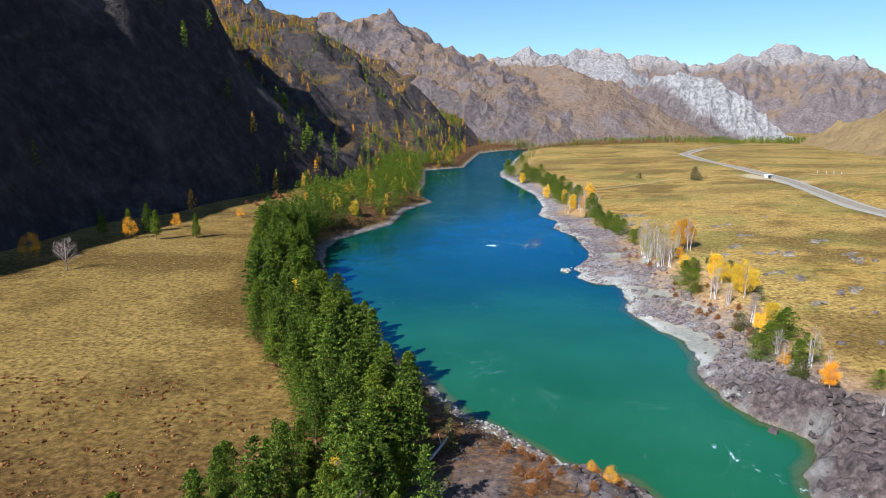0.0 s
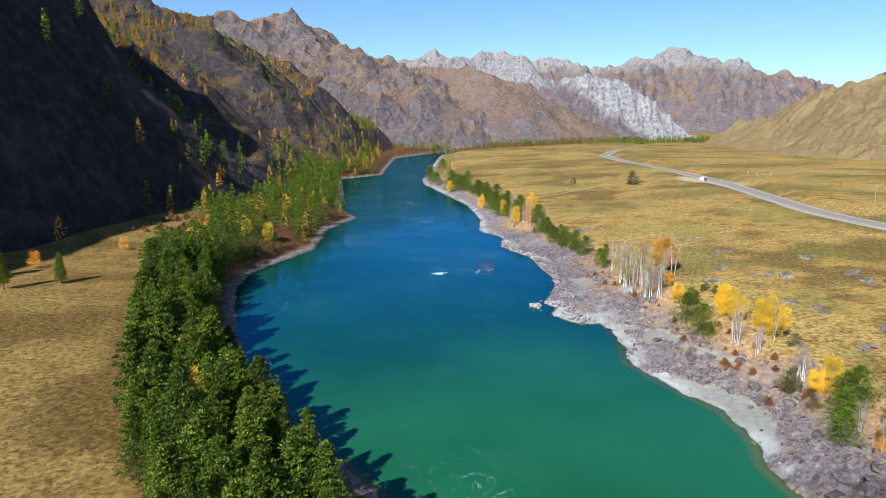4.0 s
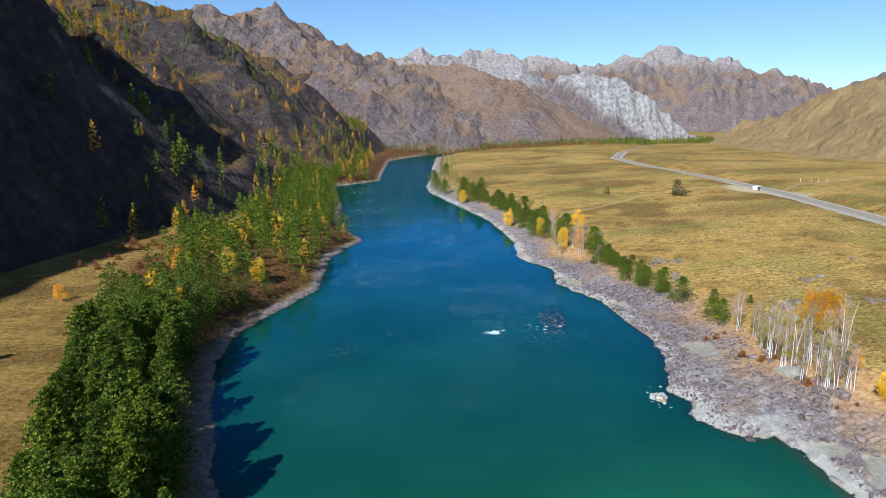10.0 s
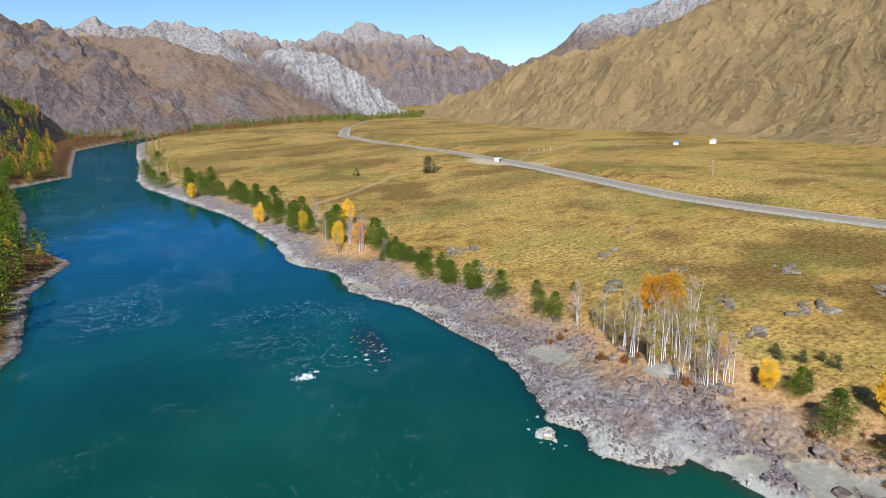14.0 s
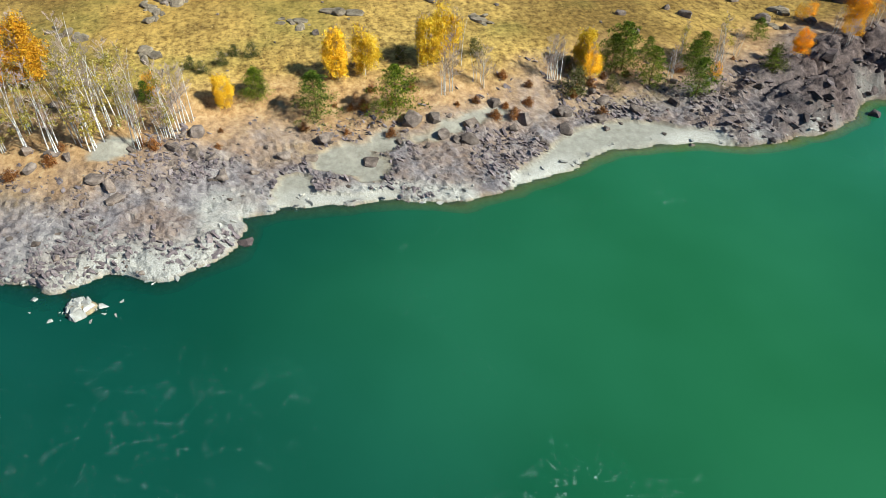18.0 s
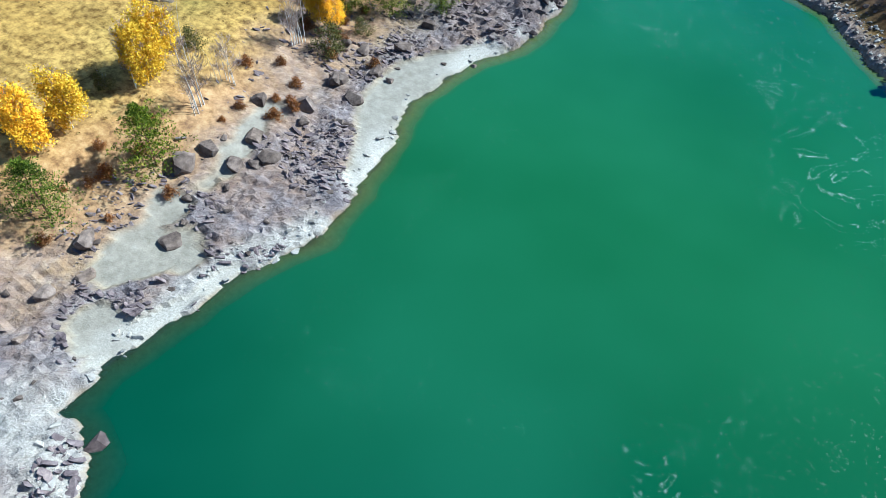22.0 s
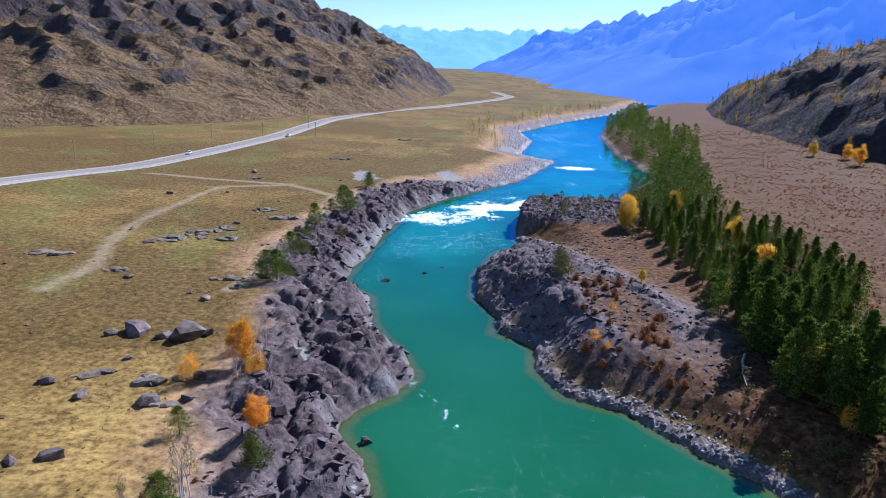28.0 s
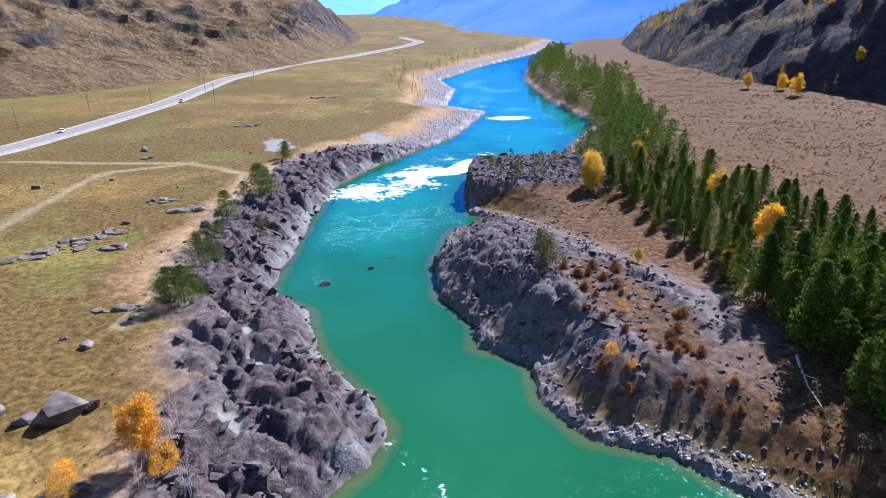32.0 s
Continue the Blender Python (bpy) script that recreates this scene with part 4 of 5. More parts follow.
def limbs(seed, h, radius, low, count, thick, droop=0.3, twigs=0):
    """Rising limbs, each with twigs."""
    r = rng(seed)
    out = []
    for k in range(count):
        t = low + (0.96 - low) * (k + r.uniform()) / count
        a = r.uniform(0, 6.28)
        ln_ = radius * (1.15 - 0.75 * t) * r.uniform(0.7, 1.2)
        p0 = np.array((0, 0, h * t))
        tip = p0 + (math.cos(a) * ln_, math.sin(a) * ln_, ln_ * (0.9 - droop))
        midp = (p0 + tip) / 2 + (0, 0, 0.12 * ln_)
        out.append(tube([p0, midp, tip], [thick * (1.1 - t), thick * 0.6 * (1.1 - t), 0.012], 3))
        for j in range(twigs):
            q = p0 + (tip - p0) * r.uniform(0.35, 1.0)
            e = q + r.normal(0, 0.3, 3) * ln_ * 0.6 + (0, 0, 0.3 * ln_)
            out.append(tube([q, e], [0.02, 0.008], 3))
    return joined(out)


def stem(seed, h, r0, lean=0.05, base=(0, 0)):
    r = rng(seed)
    a = r.uniform(0, 6.28)
    ks = np.linspace(0, 1, 6)
    pts = [(base[0] + math.cos(a) * lean * h * k * k + 0.05 * math.sin(5 * k + a), base[1] + math.sin(a) * lean * h * k * k, h * k - 0.25) for k in ks]
    return tube(pts, r0 * (1.05 - 0.9 * ks), 6)


def prototype(name, label, category, pieces):
    """A plant with its parts, kept far below ground until copied; the first copy replaces it."""
    root = tagged(new(name), label, category)
    for pname, me in pieces:
        part(pname, me, root)
    return root


def pine_crown(seed, h, radius, low, count, per, size):
    """Limbs that rise a little, each ending in puffs of needle sprays; broad below, rounded above."""
    r = rng(seed)
    t = np.clip((np.arange(count) + r.uniform(0, 1, count)) / count, 0, 0.99)
    ang = np.arange(count) * 2.399 + r.normal(0, 0.3, count)
    prof = np.clip((1 - t) ** 0.72 * (0.88 + 0.4 * t), 0.05, None) * (0.86 + 0.24 * np.sin(2.0 * ang + seed)) * r.uniform(0.68, 1.15, count)
    reach = radius * prof
    cs, rs = [], []
    for f in (0.92, 0.5):
        cs.append(np.stack([np.cos(ang) * reach * f, np.sin(ang) * reach * f, h * (low + (0.95 - low) * t) + reach * f * (0.05 + 0.4 * t)], -1))
        rs.append(0.165 * radius * (0.55 + 0.75 * (1 - t)) * r.uniform(0.7, 1.25, count))
    c, q = np.concatenate(cs), np.concatenate(rs)
    u = r.normal(size=(len(c) * per, 3))
    u /= np.linalg.norm(u, axis=1, keepdims=True)
    u[:, 2] = np.abs(u[:, 2]) * 1.1 - 0.25
    p = np.repeat(c, per, 0) + u * np.repeat(q, per)[:, None] * (1.15, 1.15, 0.72) * r.uniform(0.55, 1.0, (len(u), 1))
    return blades(p, u + (0, 0, 0.45) + r.normal(0, 0.35, u.shape), size, size * 0.42, r)


def pine_pieces(seed, h, radius, low, clumps, per=36, size=0.42):
    wood_part = joined([stem(seed, h * 0.97, 0.014 * h + 0.04, 0.0), limbs(seed + 3, h, radius * 0.9, max(low - 0.15, 0.12), 16, 0.06)])
    return [("trunk", mesh_from("trunk", *wood_part, M_BARK, False)),
            ("crown", mesh_from("crown", *pine_crown(seed, h, radius, low, clumps, per, size), M_NEEDLE))]


def birch_pieces(seed, h, radius, mat, leaves, stems=1, bark=None):
    r = rng(seed)
    tr = [stem(seed + k, h * r.uniform(0.8, 1.0), 0.0055 * h + 0.025, r.uniform(0.03, 0.16), (r.normal(0, 0.5) * (k > 0), r.normal(0, 0.5) * (k > 0))) for k in range(stems)]
    out = [("trunk", mesh_from("trunk", *joined(tr), bark or M_BIRCH, False)),
           ("twig_crown", mesh_from("twig_crown", *limbs(seed + 5, h, radius, 0.22, 34, 0.045, 0.0, 14), M_TWIG))]
    if leaves:
        out.append(("crown", mesh_from("crown", *leafy_crown(seed, h, radius, 0.12, leaves * 3.6, 22, 0.28), mat)))
    return out


def bush_pieces(seed, h, radius, mat):
    return [("stem_cluster", mesh_from("stem_cluster", *limbs(seed, h, radius, 0.05, 9, 0.04, 0.2, 2), M_TWIG)),
            ("foliage", mesh_from("foliage", *leafy_crown(seed, h, radius, 0.02, 70, 22, 0.2), mat))]


def height_at(x, y):
    a = np.array([x], float), np.array([y], float)
    return float(max(ground(*a)[0], west_mountain(*a)[0] if x < along(WEST_FOOT, y) + 12 else -9))


def plant(root_pool, spots, group, seed, vary=0.15, used=None):
    """Copies of the prototypes at (x, y, height) spots; height 0 keeps the prototype's own."""
    r = rng(seed)
    for k, (x, y, h) in enumerate(spots):
        root, own = root_pool[k % len(root_pool)]
        s = (h / own if h else r.uniform(1 - vary, 1 + vary))
        wide = s * r.uniform(0.9, 1.12)
        m = Matrix.LocRotScale((x, y, height_at(x, y) - 0.1), Euler((0, 0, r.uniform(0, 6.28))), None)
        ob = copy_thing(root, m)
        ob.scale = (wide, wide, s)
        tagged(ob, group=group)


def discard(pool):
    for root, _ in pool:
        for o in (*root.children_recursive, root):
            bpy.data.objects.remove(o)


# ---------------------------------------------------------------- pines of the western bank
PINES = [(prototype("pine_tree", "tall green Scots pine with clumped needles on the river bank", "pine", pine_pieces(s, h, r_, low, n)), h)
         for s, h, r_, low, n in ((11, 15, 3.7, 0.12, 104), (12, 17, 3.8, 0.16, 112), (13, 13, 3.7, 0.08, 100), (14, 16, 4.3, 0.2, 104), (15, 11, 3.3, 0.05, 92))]


def pine_room(x, y):
    """The belt of ground between the meadow and the open bank where the pines stand."""
    return (x > along(FIELD_EDGE, y) + 2.0) & (x < np.interp(y, (60, 76, 93, 120, 130, 142), (4, 2, -4, -15, -16, 30)))


r = rng(77)
spots, tries = [], 0
while len(spots) < 400 and tries < 14000:
    tries += 1
    y = r.uniform(-90, 300)
    edge = float(along(FIELD_EDGE, y))
    x = r.uniform(edge - 2, edge + 62)
    if y > 60 and not pine_room(x, y) or -8 < y < 104 and x > -4 or y <= -8 and x > -6:
        continue
    d, e = river(np.array([x]), np.array([y]))
    if e[0] or d[0] < np.interp(y, (100, 118, 145, 165), (15, 10, 7, 6)) or d[0] > 80:
        continue
    if any((x - a) ** 2 + (y - b) ** 2 < (3.5 if y > 20 else 3.9) ** 2 for a, b, _ in spots):
        continue
    if y > 150 and x < edge + 1.5 and r.uniform() < 0.5:
        continue
    spots.append((x, y, r.uniform(7.5, 17) * (0.62 if y < 60 else 0.9 if y < 150 else 1)))
for k in range(4500):
    y = r.uniform(84, 300)
    x = float(np.interp(y, [q[1] for q in WEST[21:36]], [q[0] for q in WEST[21:36]])) - r.uniform(6, 32)
    if len(spots) > 505 or not pine_room(x, y):
        continue
    d, e = river(np.array([x]), np.array([y]))
    if e[0] or d[0] < np.interp(y, (100, 118, 145, 165), (15, 10, 7, 6)) or d[0] > 26 or (y < 104 and x > -4):
        continue
    if any((x - a) ** 2 + (y - b) ** 2 < 3.2 ** 2 for a, b, _ in spots):
        continue
    spots.append((x, y, r.uniform(10, 17)))
spots.sort(key=lambda q: abs(q[1] - 130) + 0.6 * abs(q[0] + 20))
PINE_REST = np.array(spots[300:])
plant(PINES, spots[:300], "pines on the western bank", 5)

# young pines of the eastern bank
YOUNG = [(prototype("young_pine", "small bushy green pine on the rocky bank", "pine", pine_pieces(s, h, r_, 0.06, n, 40, 0.28)), h) for s, h, r_, n in ((21, 8, 4.9, 74), (22, 7, 4.6, 66), (23, 8, 4.2, 70))]
plant(YOUNG, [(80, 346, 9), (78, 330, 6.3), (78, 319, 4), (75, 310, 6), (78, 303, 6.6), (79, 292, 8.5), (79, 281, 8), (78, 285, 2.5), (84, 273, 4.5), (79, 266, 6.2), (79, 261, 6.8), (91, 267, 2.5), (75.5, 196.5, 8), (73, 184.5, 8.5),
              (81, 221, 4), (81, 205, 5.5), (79, 143, 8.8), (74, 140, 7.2), (77, 129, 5.6), (69, 134, 6.5), (70, 120, 4.3), (82, 114, 4.3), (76, 131, 5.2), (81, 137, 3.8), (79, 145, 7)],
      "young pines on the eastern bank", 6)
plant(YOUNG, [(91, 53, 7.4), (89, 52, 7), (93, 51, 4.7), (91, 35, 6.4), (91, 20, 4.3), (92, 8, 6.8), (88, -12, 9), (92, -11, 5), (87, -15, 6.5), (88, -56, 5), (89, -61, 5.6)], "young pines above the narrows", 17)
plant(YOUNG, [(86, 731, 13), (72, 573, 13), (74, 529, 13), (80, 503, 10.8), (78, 488, 10), (80, 473, 12.5), (83, 456, 12), (79, 440, 9), (81, 417, 12), (78, 376, 12.5), (81, 352, 10.5), (82, 340, 6.2), (77, 316, 6.5), (79, 338, 5),
              (74, 430, 8), (72, 405, 9), (80, 388, 8), (66, 545, 11), (62, 595, 11), (60, 620, 10), (64, 655, 11), (68, 690, 12)], "young pines upstream on the eastern bank", 18)
r = rng(19)
plant(YOUNG, [(79 + r.normal(0, 1.5), 292 + 2.6 * k + r.normal(0, 1), r.uniform(3, 6)) for k in range(20)] + [(78 + r.normal(0, 3), 385 + 9 * k + r.normal(0, 3), r.uniform(7, 11)) for k in range(24)], "pine hedge along the eastern bank", 20)
plant(PINES, [(-121, 246, 11), (-108, 240, 12), (-96, 248, 10), (-128, 240, 9), (-118, 255, 12), (-84, 400, 13), (-80, 408, 12), (-77, 396, 11), (-88, 412, 13), (-72, 400, 10), (-70, 415, 9)], "pines in the shade of the mountain", 16)
discard(PINES)

# ---------------------------------------------------------------- birches, bushes
BARE = [(prototype("bare_tree", "leafless birch with white trunk and pinkish twigs", "tree", birch_pieces(s, h, r_, None, 0, st)), h) for s, h, r_, st in ((31, 9, 2.0, 3), (32, 11, 2.1, 2), (33, 8, 2.2, 4))]
plant(BARE, [(79, 254, 10.6), (89, 232, 11.6), (77, 216, 9.1), (74, 219, 6.5), (83, 172, 9.5), (77, 169, 6.6), (76, 176, 6.8), (75, 353, 10.2), (78, 340, 6.6), (76, 175, 9.5), (78, 170, 5.4), (78, 157, 7.5), (75, 217, 9.9), (75, 222, 7.9), (78, 156, 7.6), (77, 150, 6.5),
             (72, 129, 6), (74, 136, 6), (77, 122, 5), (84, 178, 8), (81, 402, 11), (78, 356, 12), (82, 348, 11), (76, 362, 9), (78, 92, 7), (80, 99, 5), (74, 101, 5)], "bare birches on the eastern bank", 7)
BIRCH = [(prototype("birch_tree", "slender white-trunked birch with thin yellow-green leaves", "birch", birch_pieces(s, h, r_, M_OLIVE, n, st)), h) for s, h, r_, n, st in ((41, 12, 2.0, 12, 4), (42, 13, 1.9, 9, 3), (43, 12, 2.0, 5, 4))]
plant(BIRCH, [(79, 246, 9.2), (76, 238, 13.1), (73, 233, 13.3), (72, 228, 13.6), (74, 227, 13.7), (76, 226, 12.8), (78, 224, 11.9), (82, 223, 9.5), (78, 237, 11.3), (76, 241, 9.3), (82, 252, 4.7), (74, 230, 12), (80, 231, 11), (84, 229, 10), (72, 222, 11), (74, 218, 12), (79, 248, 8.5),
              (76, 126, 8.5), (80, 131, 6), (83, 395, 11), (80, 368, 11), (73, 376, 10), (69, 358, 9), (-8, 62, 9), (-12, 36, 8), (-16, 4, 8), (-12, -30, 9), (-22, -60, 8), (-39, 175, 9), (-57, 285, 9)], "thin birches on the eastern bank", 8)
YEL = [(prototype("yellow_tree", "birch in full golden autumn leaf", "tree", birch_pieces(s, h, r_, M_YELLOW, n)), h) for s, h, r_, n in ((51, 8, 1.7, 75), (52, 9, 2.3, 100))]
plant(YEL, [(82.5, 192, 8.6), (83, 187.5, 8), (83, 177, 8.5), (84, 174, 9.5), (79.5, 150, 7.8), (77, 150, 6), (80, 210, 5.6), (86, 384, 10), (-0, -10, 10), (1, -6, 9), (73, 365, 9), (-132, -178, 8), (-144, -167, 8), (-139, -146, 10), (-187, -206, 13), (-168, -147, 7), (-40, 168, 10), (-36, 150, 9), (-60, 280, 9),
            (-55, 330, 9), (-60, 380, 10), (-45, 400, 10), (-70, 300, 9), (-33, 430, 9), (-44, 318, 8), (-7, 53, 6), (8, 48, 3), (-12, 70, 8), (-20, 42, 9), (-24, 12, 8), (-17, -22, 9), (-27, -45, 8), (-9, 90, 7), (-14, 108, 7), (-47, 205, 8), (-58, 262, 9), (75, 402, 9), (70, 440, 9), (65, 540, 9)], "golden trees", 9)
ORA = [(prototype("orange_tree", "broad tree in orange autumn leaf", "tree", birch_pieces(61, 10, 2.6, M_ORANGE, 110)), 10), (prototype("orange_bush", "rounded bush in orange autumn leaf", "bush", bush_pieces(62, 5, 1.6, M_ORANGE)), 5)]
plant(ORA[:1], [(90, 238, 11.5), (90, 243, 9.8), (82, 220, 4.6), (81, 94, 8), (78, 358, 9), (-28, 158, 7), (-32, 166, 7), (-51, 215, 8), (72, 113, 5.2)], "orange trees", 10)
plant(ORA[1:], [(78, 96, 4.6), (83, 88, 4), (87, 101, 3.5), (78, 98, 3.3), (88, 98, 3.6), (72, 129, 3.1), (23, 79, 2.6), (21, 82, 1.8), (18, 69, 2.2), (-8, 104, 4), (-95, 300, 5), (-112, 268, 6), (-118, 240, 8), (-130, 200, 8)], "orange bushes", 11)
GB = [(prototype("green_bush", "low dull green shrub in dry grass", "bush", bush_pieces(71, 3, 1.7, M_BUSH)), 3), (prototype("rusty_bush", "low rust-brown shrub on stony ground", "bush", bush_pieces(72, 2, 1.5, M_RUST)), 2)]
plant(GB[:1], [(82, 205, 3.6), (74, 154, 4.4), (70, 119, 3.8), (74, 147, 2.4), (81, 152, 1.7), (91, 210, 2.2), (93, 205, 2.2), (91, 215, 2), (94, 208, 1.8), (89, 213, 1.8), (85, 168, 2.6), (86, 181, 2.2), (26, 53, 4.6), (26, 48, 4), (25, 44, 2.6), (182, 470, 8.5), (150, 500, 4), (88, 32, 3), (91, 26, 3), (94, 18, 3), (88, 46, 3), (84, 10, 3)], "green shrubs", 12)
r = rng(91)
plant(GB[1:], [(r.uniform(68, 80), r.uniform(122, 255), r.uniform(0.7, 1.6)) for _ in range(40)] + [(r.uniform(9, 25), r.uniform(48, 92), r.uniform(0.6, 1.6)) for _ in range(46)] + [(r.uniform(-104, -66), r.uniform(330, 395), r.uniform(1.2, 2.6)) for _ in range(30)], "rusty shrubs", 13)
for pool in (YOUNG, BARE, BIRCH, YEL, ORA, GB):
    discard(pool)

# dead tree in the western field
dead = tagged(new("dead_tree"), "pale leafless spreading tree in the dry field", "tree")
part("trunk", mesh_from("trunk", *joined([stem(95 + k, 8, 0.16, 0.22) for k in range(4)]), M_TWIG, False), dead)
part("twig_crown", mesh_from("twig_crown", *limbs(97, 8.5, 4.2, 0.15, 40, 0.07, 0.1, 8), M_TWIG), dead)
dead.matrix_world = pose(-112, 188, height_at(-112, 188), 0, 0, 40)


# ---------------------------------------------------------------- woods on the slopes, far trees: too many to count
def wood(name, label, mat, spots, zs, h, radius, n_clumps, size, seed, taper=0.9):
    r = rng(seed)
    if "pine" in name and n_clumps > 30:
        base = [pine_crown(seed + k, 1.0, radius * 1.4, 0.1, max(9, n_clumps // 3), 9, size) for k in range(5)]
    else:
        base = [conifer_crown(seed + k, 1.0, radius, 0.06, n_clumps, 5, size, taper, 0.1, 0.5) for k in range(5)]
    vs, fs, n = [], [], 0
    hs = h * r.uniform(0.55, 1.25, len(spots))
    for k, ((x, y), z, hh) in enumerate(zip(spots, zs, hs)):
        v, f = base[k % 5]
        a = r.uniform(0, 6.28)
        c, s_ = math.cos(a), math.sin(a)
        w = np.stack([(v[:, 0] * c - v[:, 1] * s_) * hh + x, (v[:, 0] * s_ + v[:, 1] * c) * hh + y, v[:, 2] * hh + z - 0.2], -1)
        vs.append(w)
        fs.append(f + n)
        n += len(v)
    ob = new(name, mesh_from(name, np.concatenate(vs), np.concatenate(fs), mat))
    return tagged(ob, label, "trees", kind="stuff")


def scatter(count, x0, x1, y0, y1, accept, seed):
    r = rng(seed)
    x, y = r.uniform(x0, x1, count), r.uniform(y0, y1, count)
    ok = accept(x, y, r.uniform(0, 1, count))
    return np.stack([x[ok], y[ok]], -1)


def west_top(x, y):
    return np.maximum(west_mountain(x, y), ground_parts(x, y)[2])


def slope_pines(x, y, p):
    u = along(WEST_FOOT, y) - x
    dens = smooth(-0.06, 0.14, fbm(x, y, 110, 3, 701)) * np.exp(-np.maximum(u, 0) / 220) + 0.8 * np.exp(-np.abs(u) / 22) * smooth(380, 450, y)
    return (p < dens * (0.07 + 0.93 * smooth(420, 490, y))) & (u > -10)


def slope_larch(x, y, p):
    u = along(WEST_FOOT, y) - x
    dens = 0.9 * smooth(-0.08, 0.14, fbm(x, y, 95, 3, 705)) + 0.7 * np.exp(-np.abs(u) / 18) * smooth(380, 450, y)
    return (p < dens * (0.06 + 0.94 * smooth(420, 490, y))) & (u > -14)


pts = scatter(5200, -420, 30, 200, 1300, slope_pines, 801)
wood("pine_wood", "dark green pines scattered over the mountainside", M_NEEDLE, pts, west_top(pts[:, 0], pts[:, 1]), 13, 0.24, 26, 0.095, 811)
pts = scatter(4600, -480, 40, 150, 1500, slope_larch, 802)
wood("larch_wood", "golden larches scattered over the mountainside", M_LARCH, pts, west_top(pts[:, 0], pts[:, 1]), 10.5, 0.27, 34, 0.1, 821)
pts = scatter(1200, -480, 40, 150, 1500, slope_larch, 803)
wood("orange_wood", "orange autumn trees scattered over the mountainside", M_ORANGE, pts, west_top(pts[:, 0], pts[:, 1]), 9, 0.34, 20, 0.1, 831)
pts = scatter(1000, -520, -80, -860, 130, lambda x, y, p: (along(WEST_FOOT, y) - x > -6) & (p < 0.25 + 0.7 * smooth(0.05, 0.2, fbm(x, y, 70, 3, 707))), 804)
wood("larch_wood", "golden larches on the shaded southern slope", M_LARCH, pts, west_top(pts[:, 0], pts[:, 1]), 7.5, 0.32, 60, 0.085, 841, 0.7)
pts = scatter(3400, -560, -80, -1000, 130, lambda x, y, p: (along(WEST_FOOT, y) - x > 0) & (p < 0.5 + 0.5 * fbm(x, y, 70, 3, 708)), 805)
wood("pine_wood", "dark pines and scrub on the shaded southern slope", M_NEEDLE, pts, west_top(pts[:, 0], pts[:, 1]), 8, 0.22, 20, 0.09, 851)


def west_strip(x, y, p):
    d, e = river(x, y)
    return (~e) & (d > 3.5) & (d < 52) & (x > along(FIELD_EDGE, y)) & (p < np.where(y < 0, 1.0, 0.8))


pts = scatter(1700, -110, 10, 330, 720, west_strip, 806)
wood("pine_wood", "pines along the western bank upstream", M_NEEDLE, pts, ground(pts[:, 0], pts[:, 1]), 13, 0.23, 60, 0.065, 861)
pts = scatter(380, -110, 10, 330, 900, west_strip, 807)
wood("larch_wood", "yellow birches among the bank pines", M_LARCH, pts, ground(pts[:, 0], pts[:, 1]), 8, 0.34, 50, 0.085, 866)
pts = scatter(1700, -160, 10, -640, -90, west_strip, 808)
wood("pine_wood", "dense dark pines on the inner bend downstream", M_NEEDLE, pts, ground(pts[:, 0], pts[:, 1]), 11.5, 0.27, 84, 0.06, 871)
pts = scatter(800, 30, 140, 560, 1150, lambda x, y, p: (river(x, y)[1]) & (river(x, y)[0] > 8) & (river(x, y)[0] < 26), 809)
wood("birch_wood", "fading birches along the eastern bank upstream", M_OLIVE, pts, ground(pts[:, 0], pts[:, 1]), 8, 0.28, 30, 0.09, 876)
pts = scatter(900, -100, 110, -600, -200, lambda x, y, p: (river(x, y)[1]) & (river(x, y)[0] > 14) & (river(x, y)[0] < 40) & (p < 0.55), 810)
wood("birch_wood", "bare and olive trees along the eastern bank downstream", M_OLIVE, pts, ground(pts[:, 0], pts[:, 1]), 7, 0.28, 28, 0.095, 881)
pts = scatter(1500, 60, 700, 1150, 1330, lambda x, y, p: (p < 0.8) & (np.abs(y - 1230 - 0.06 * x) < 40), 812)
wood("pine_wood", "belt of trees at the foot of the far mountains", M_NEEDLE, pts, ground(pts[:, 0], pts[:, 1]), 11, 0.25, 12, 0.16, 886)
pts = scatter(420, 60, 420, 1130, 1260, lambda x, y, p: p < 0.7, 813)
wood("birch_wood", "rust-coloured belt of birches across the valley", M_RUST, pts, ground(pts[:, 0], pts[:, 1]), 8, 0.3, 12, 0.16, 888)


pts = scatter(1500, -500, 420, 1050, 2150, lambda x, y, p: (p < smooth(-0.02, 0.16, fbm(x, y, 160, 3, 709))) & (CENTRE(x, y) > 30) & (CENTRE(x, y) < 200) & (y > 1540), 814)
wood("larch_wood", "golden larches on the far mountainside", M_LARCH, pts, CENTRE(pts[:, 0], pts[:, 1]), 11, 0.24, 9, 0.2, 896)


# ---------------------------------------------------------------- rocks
def rock_mesh(seed, squash=0.7, points=14):
    """An angular block: the hull of random corners, with a few flat broken faces."""
    r = rng(seed)
    p = r.uniform(-1, 1, (points, 3))
    p /= np.maximum(np.abs(p).max(1, keepdims=True), np.linalg.norm(p, axis=1, keepdims=True) * 0.85)
    p *= (r.uniform(0.9, 1.35), r.uniform(0.65, 1.0), squash)
    bm = bmesh.new()
    vs = [bm.verts.new(q) for q in p]
    bmesh.ops.convex_hull(bm, input=vs)
    bmesh.ops.delete(bm, geom=[q for q in bm.verts if not q.link_faces], context="VERTS")
    bm.verts.index_update()
    bm.verts.ensure_lookup_table()
    v = np.array([q.co for q in bm.verts])
    f = np.array([[q.index for q in face.verts] for face in bm.faces])
    bm.free()
    return v, f


